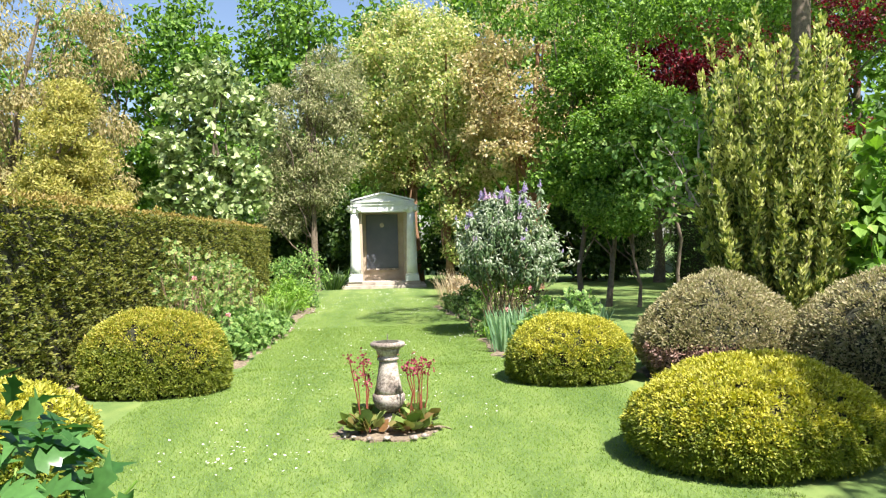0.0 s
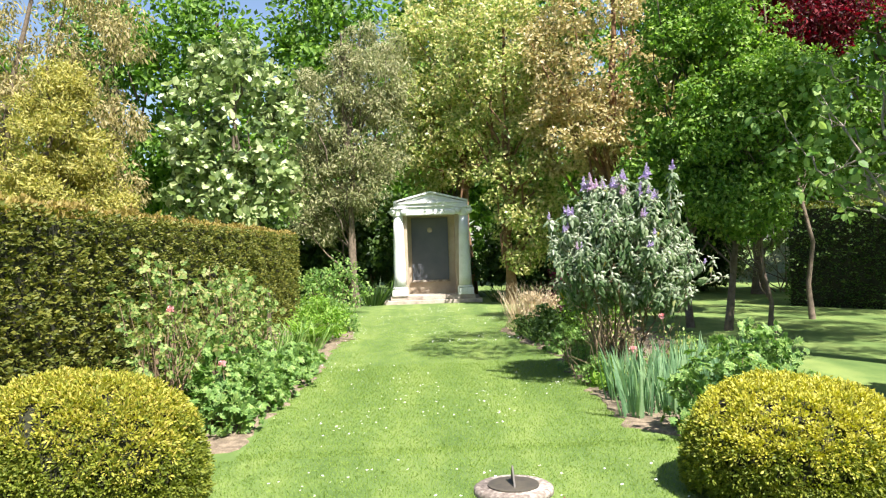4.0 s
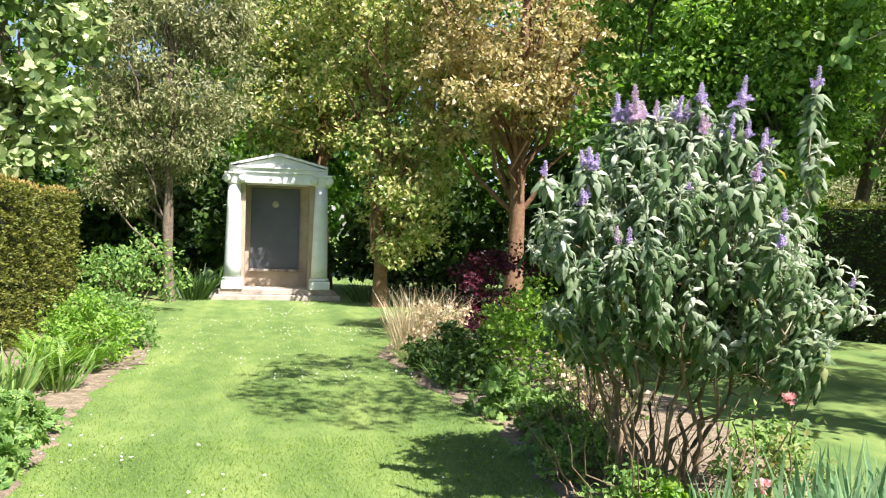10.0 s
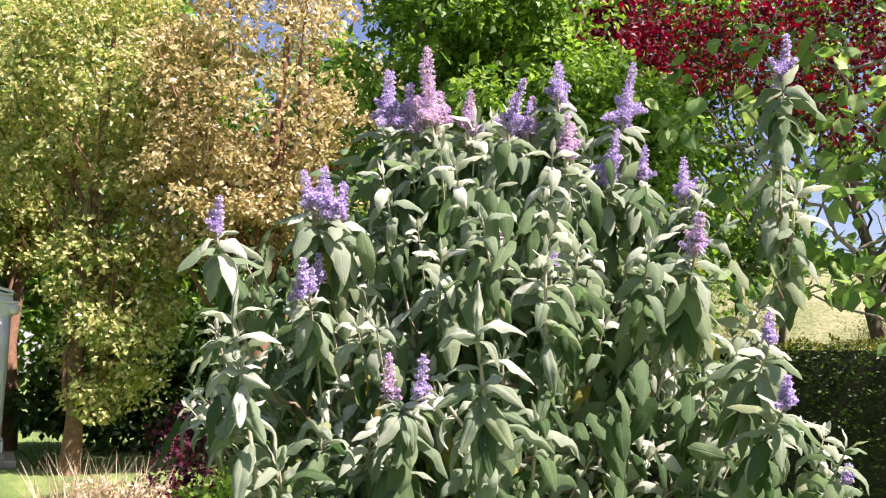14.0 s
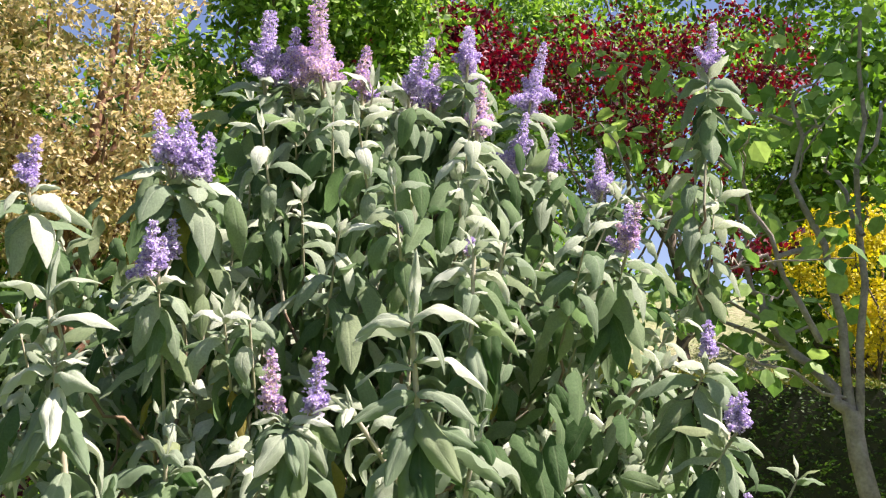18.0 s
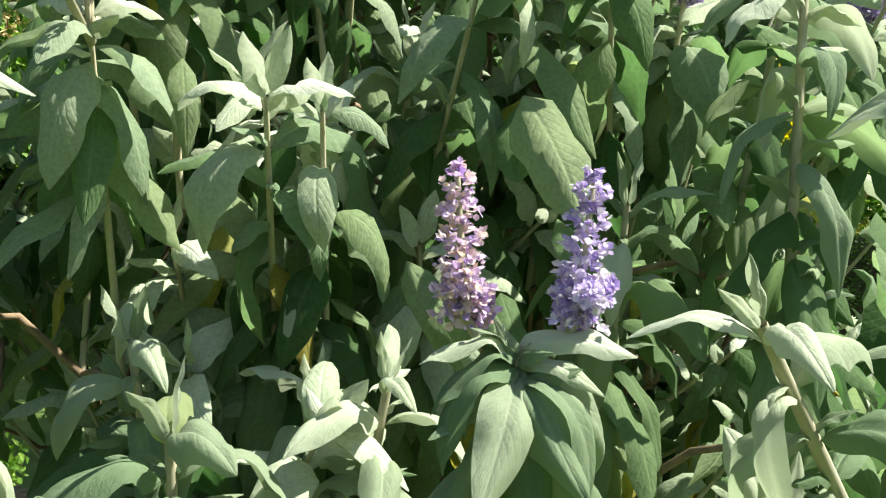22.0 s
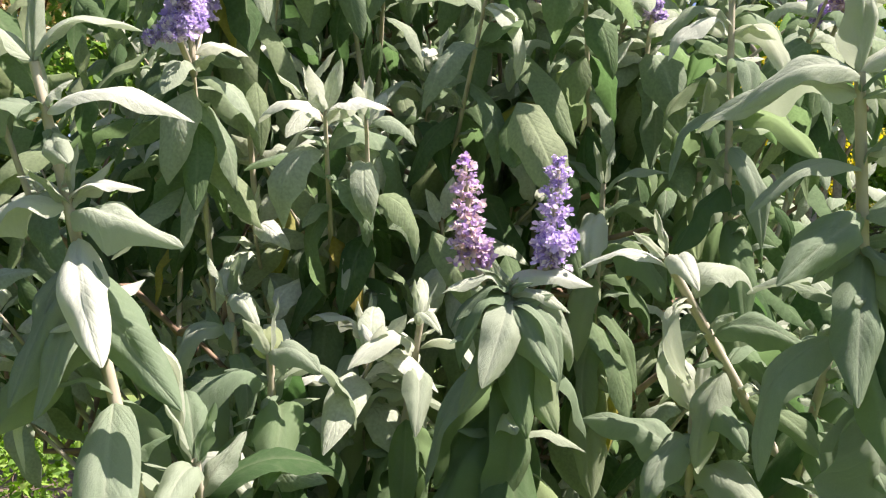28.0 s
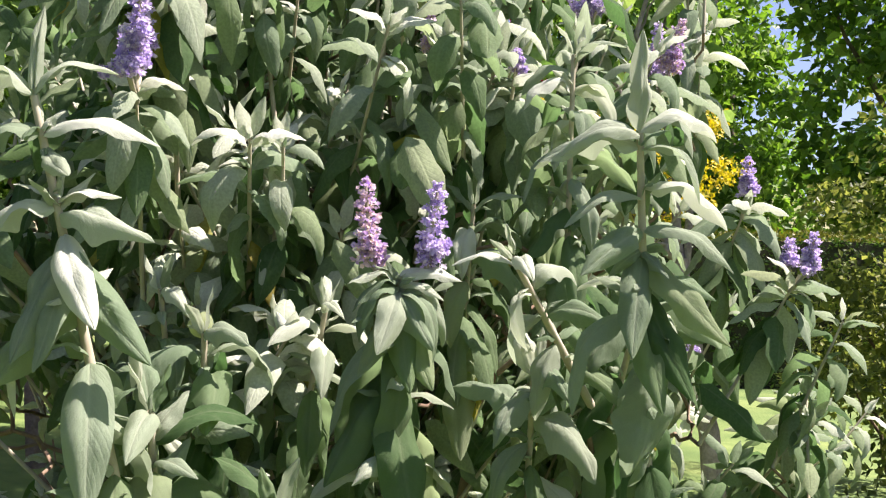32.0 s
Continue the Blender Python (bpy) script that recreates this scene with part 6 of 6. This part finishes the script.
NEAR_LIST = [
    dict(tip=(1.372, 10.735, 1.488), axis=(-0.1, -0.15, 1), length=0.24, nodes=9, leaves=FLOWER_LEAVES, leaf=0.13, flowers=2, spike=0.076, cols=[M_MAUVE, M_LILAC], twist=0.3, spread=SIDE, apart=0.056),
    dict(tip=(1.10, 10.896, 1.624), axis=(-0.2, 0.1, 1), length=0.34, nodes=10, leaves=PALE_LEAVES, leaf=0.112, twist=0.25, spread=SIDE, step=0.046, pale=5),
    dict(tip=(1.376, 10.501, 1.605), axis=(-0.2, -0.04, 1), length=0.34, nodes=10, leaves=TALL_LEAVES, leaf=0.112, twist=0.2, spread=SIDE, step=0.044, pale=4),
    dict(tip=(1.433, 10.956, 1.585), axis=(-0.05, -0.1, 1), length=0.26, nodes=9, leaf=0.092, twist=0.1, spread=SIDE, step=0.03, pale=2),
    dict(tip=(1.63, 10.67, 1.755), axis=(-0.05, -0.05, 1), length=0.32, nodes=10, leaf=0.10, twist=0.2, spread=SIDE, pale=4),
    dict(tip=(1.385, 10.62, 1.505), axis=(-0.6, 0.15, 0.75), length=0.2, nodes=6, leaf=0.075, twist=0.9, spread=SIDE, step=0.03, pale=3),
    dict(tip=(1.28, 10.90, 1.43), axis=(-0.2, -0.2, 1), length=0.24, nodes=8, leaf=0.10, twist=0.6, spread=SIDE, step=0.02, pale=1),
    dict(tip=(1.41, 10.93, 1.435), axis=(-0.2, -0.2, 1), length=0.24, nodes=8, leaf=0.085, twist=1.1, spread=SIDE, step=0.022, pale=2),
    dict(tip=(1.40, 10.85, 1.455), axis=(-0.1, -0.3, 1), length=0.24, nodes=8, leaf=0.085, twist=0.1, spread=SIDE, step=0.022, pale=3),
    dict(tip=(1.45, 10.63, 1.40), axis=(-0.3, -0.2, 1), length=0.24, nodes=8, leaf=0.10, twist=0.5, spread=SIDE, step=0.024, pale=2),
    dict(tip=(1.38, 10.75, 1.315), axis=(-0.2, -0.3, 1), length=0.22, nodes=8, leaf=0.09, twist=0.2, spread=SIDE, step=0.02, pale=3),
    dict(tip=(1.33, 11.03, 1.47), axis=(-0.3, -0.2, 1), length=0.24, nodes=8, leaf=0.10, twist=0.4, spread=SIDE, step=0.026, pale=2),
    dict(tip=(1.53, 10.55, 1.47), axis=(-0.1, -0.3, 1), length=0.24, nodes=8, leaf=0.105, twist=0.7, spread=SIDE, step=0.026, pale=1),
    dict(tip=(1.56, 10.98, 1.72), axis=(-0.1, -0.2, 1), length=0.28, nodes=9, leaf=0.11, twist=0.3, spread=SIDE, step=0.03, pale=1),
    dict(tip=(1.62, 10.80, 1.58), axis=(-0.2, -0.2, 1), length=0.28, nodes=9, leaf=0.11, twist=0.9, spread=SIDE, step=0.03, pale=1),
    dict(tip=(1.66, 10.88, 1.78), axis=(-0.1, -0.2, 1), length=0.28, nodes=9, leaf=0.115, twist=0.5, spread=SIDE, step=0.032, pale=1),
    dict(tip=(1.74, 10.71, 1.80), axis=(0.0, -0.2, 1), length=0.28, nodes=9, leaf=0.10, twist=0.1, spread=SIDE, step=0.034, pale=1),
    dict(tip=(1.50, 10.60, 1.24), axis=(-0.4, -0.5, 0.8), length=0.24, nodes=8, leaf=0.11, twist=0.5, spread=SIDE, pale=2),
    dict(tip=(1.32, 10.95, 1.28), axis=(-0.4, -0.3, 0.8), length=0.24, nodes=8, leaf=0.11, twist=0.9, spread=SIDE, pale=2),
    dict(tip=(1.19, 10.86, 1.37), axis=(-0.3, -0.3, 0.9), length=0.24, nodes=8, leaf=0.12, twist=0.4, spread=SIDE, step=0.026, pale=0),
    dict(tip=(1.27, 10.79, 1.28), axis=(-0.3, -0.3, 0.9), length=0.24, nodes=8, leaf=0.12, twist=0.8, spread=SIDE, step=0.026, pale=0),
    dict(tip=(1.40, 10.80, 1.20), axis=(-0.4, -0.4, 0.8), length=0.24, nodes=8, leaf=0.11, twist=0.3, spread=SIDE, pale=2),
]
FLOWER_LIST = [
    dict(tip=(1.13, 11.22, 1.84), axis=(-0.4, -0.1, 1), length=0.32, nodes=9, leaf=0.11, flowers=1, spike=0.09),
    dict(tip=(1.31, 11.08, 1.89), axis=(-0.3, -0.2, 1), length=0.32, nodes=9, leaf=0.11, flowers=2, spike=0.1),
    dict(tip=(1.35, 11.06, 1.87), axis=(-0.25, -0.2, 1), length=0.32, nodes=9, leaf=0.11, flowers=2, spike=0.11),
    dict(tip=(1.54, 11.22, 2.16), axis=(-0.2, -0.1, 1), length=0.32, nodes=9, leaf=0.11, flowers=2, spike=0.132),
    dict(tip=(1.59, 11.19, 2.16), axis=(-0.15, -0.1, 1), length=0.32, nodes=9, leaf=0.11, flowers=2, spike=0.12, cols=[M_LILAC, M_MAUVE]),
    dict(tip=(1.64, 11.15, 2.16), axis=(-0.1, -0.15, 1), length=0.32, nodes=9, leaf=0.11, flowers=3, spike=0.168, cols=[M_MAUVE]),
    dict(tip=(1.74, 11.15, 2.16), axis=(0, -0.1, 1), length=0.32, nodes=9, leaf=0.11, flowers=2, spike=0.12, cols=[M_MAUVE, M_LILAC]),
    dict(tip=(1.82, 11.09, 2.16), axis=(0, -0.1, 1), length=0.32, nodes=9, leaf=0.11, flowers=2, spike=0.12),
    dict(tip=(1.89, 11.10, 2.16), axis=(0, -0.1, 1), length=0.32, nodes=9, leaf=0.11, flowers=2, spike=0.12, cols=[M_LILAC, M_MAUVE]),
    dict(tip=(1.94, 11.04, 2.25), axis=(0.05, -0.1, 1), length=0.32, nodes=9, leaf=0.11, flowers=2, spike=0.144),
    dict(tip=(1.92, 10.98, 2.08), axis=(0, -0.2, 1), length=0.32, nodes=9, leaf=0.11, flowers=2, spike=0.096, cols=[M_MAUVE]),
    dict(tip=(2.21, 11.10, 2.26), axis=(0.1, -0.1, 1), length=0.32, nodes=9, leaf=0.11, flowers=2, spike=0.144),
    dict(tip=(2.14, 11.08, 2.07), axis=(0.1, -0.1, 1), length=0.32, nodes=9, leaf=0.11, flowers=2, spike=0.132),
    dict(tip=(2.21, 11.03, 2.08), axis=(0.15, -0.1, 1), length=0.32, nodes=9, leaf=0.11, flowers=1, spike=0.108),
    dict(tip=(2.24, 10.90, 2.00), axis=(0.2, -0.1, 1), length=0.32, nodes=9, leaf=0.11, flowers=2, spike=0.11),
    dict(tip=(2.06, 10.70, 1.82), axis=(0.2, -0.2, 1), length=0.32, nodes=9, leaf=0.11, flowers=2, spike=0.09, cols=[M_MAUVE, M_LILAC]),
    dict(tip=(2.39, 10.71, 2.30), axis=(0.1, 0, 1), length=0.32, nodes=9, leaf=0.11, flowers=1, spike=0.108),
    dict(tip=(2.40, 10.75, 2.15), axis=(0.1, 0, 1), length=0.32, nodes=9, leaf=0.11),
    dict(tip=(2.46, 10.74, 2.03), axis=(0.2, 0, 1), length=0.32, nodes=9, leaf=0.11),
    dict(tip=(2.14, 10.58, 1.62), axis=(0.3, -0.3, 1), length=0.32, nodes=9, leaf=0.11, flowers=1, spike=0.09),
    dict(tip=(1.696, 10.92, 1.80), axis=(-0.1, -0.3, 1), length=0.32, nodes=9, leaf=0.095, flowers=1, spike=0.07, cols=[M_MAUVE]),
    dict(tip=(1.75, 10.81, 1.77), axis=(-0.1, -0.3, 1), length=0.32, nodes=9, leaf=0.11, flowers=1, spike=0.03),
    dict(tip=(2.75, 10.85, 1.28), axis=(1.0, -0.3, 0.4), length=0.4, nodes=9, leaf=0.10, flowers=1, spike=0.08),
    dict(tip=(3.0, 10.9, 1.15), axis=(1.0, -0.2, 0.15), length=0.45, nodes=9, leaf=0.10),
    dict(tip=(1.29, 11.03, 1.70), axis=(-0.3, -0.3, 1), length=0.3, nodes=8, leaf=0.09, flowers=3, spike=0.075),
    dict(tip=(2.07, 10.49, 1.50), axis=(0.3, -0.5, 1), length=0.3, nodes=8, leaf=0.09, flowers=2, spike=0.07),
]
buddleja()
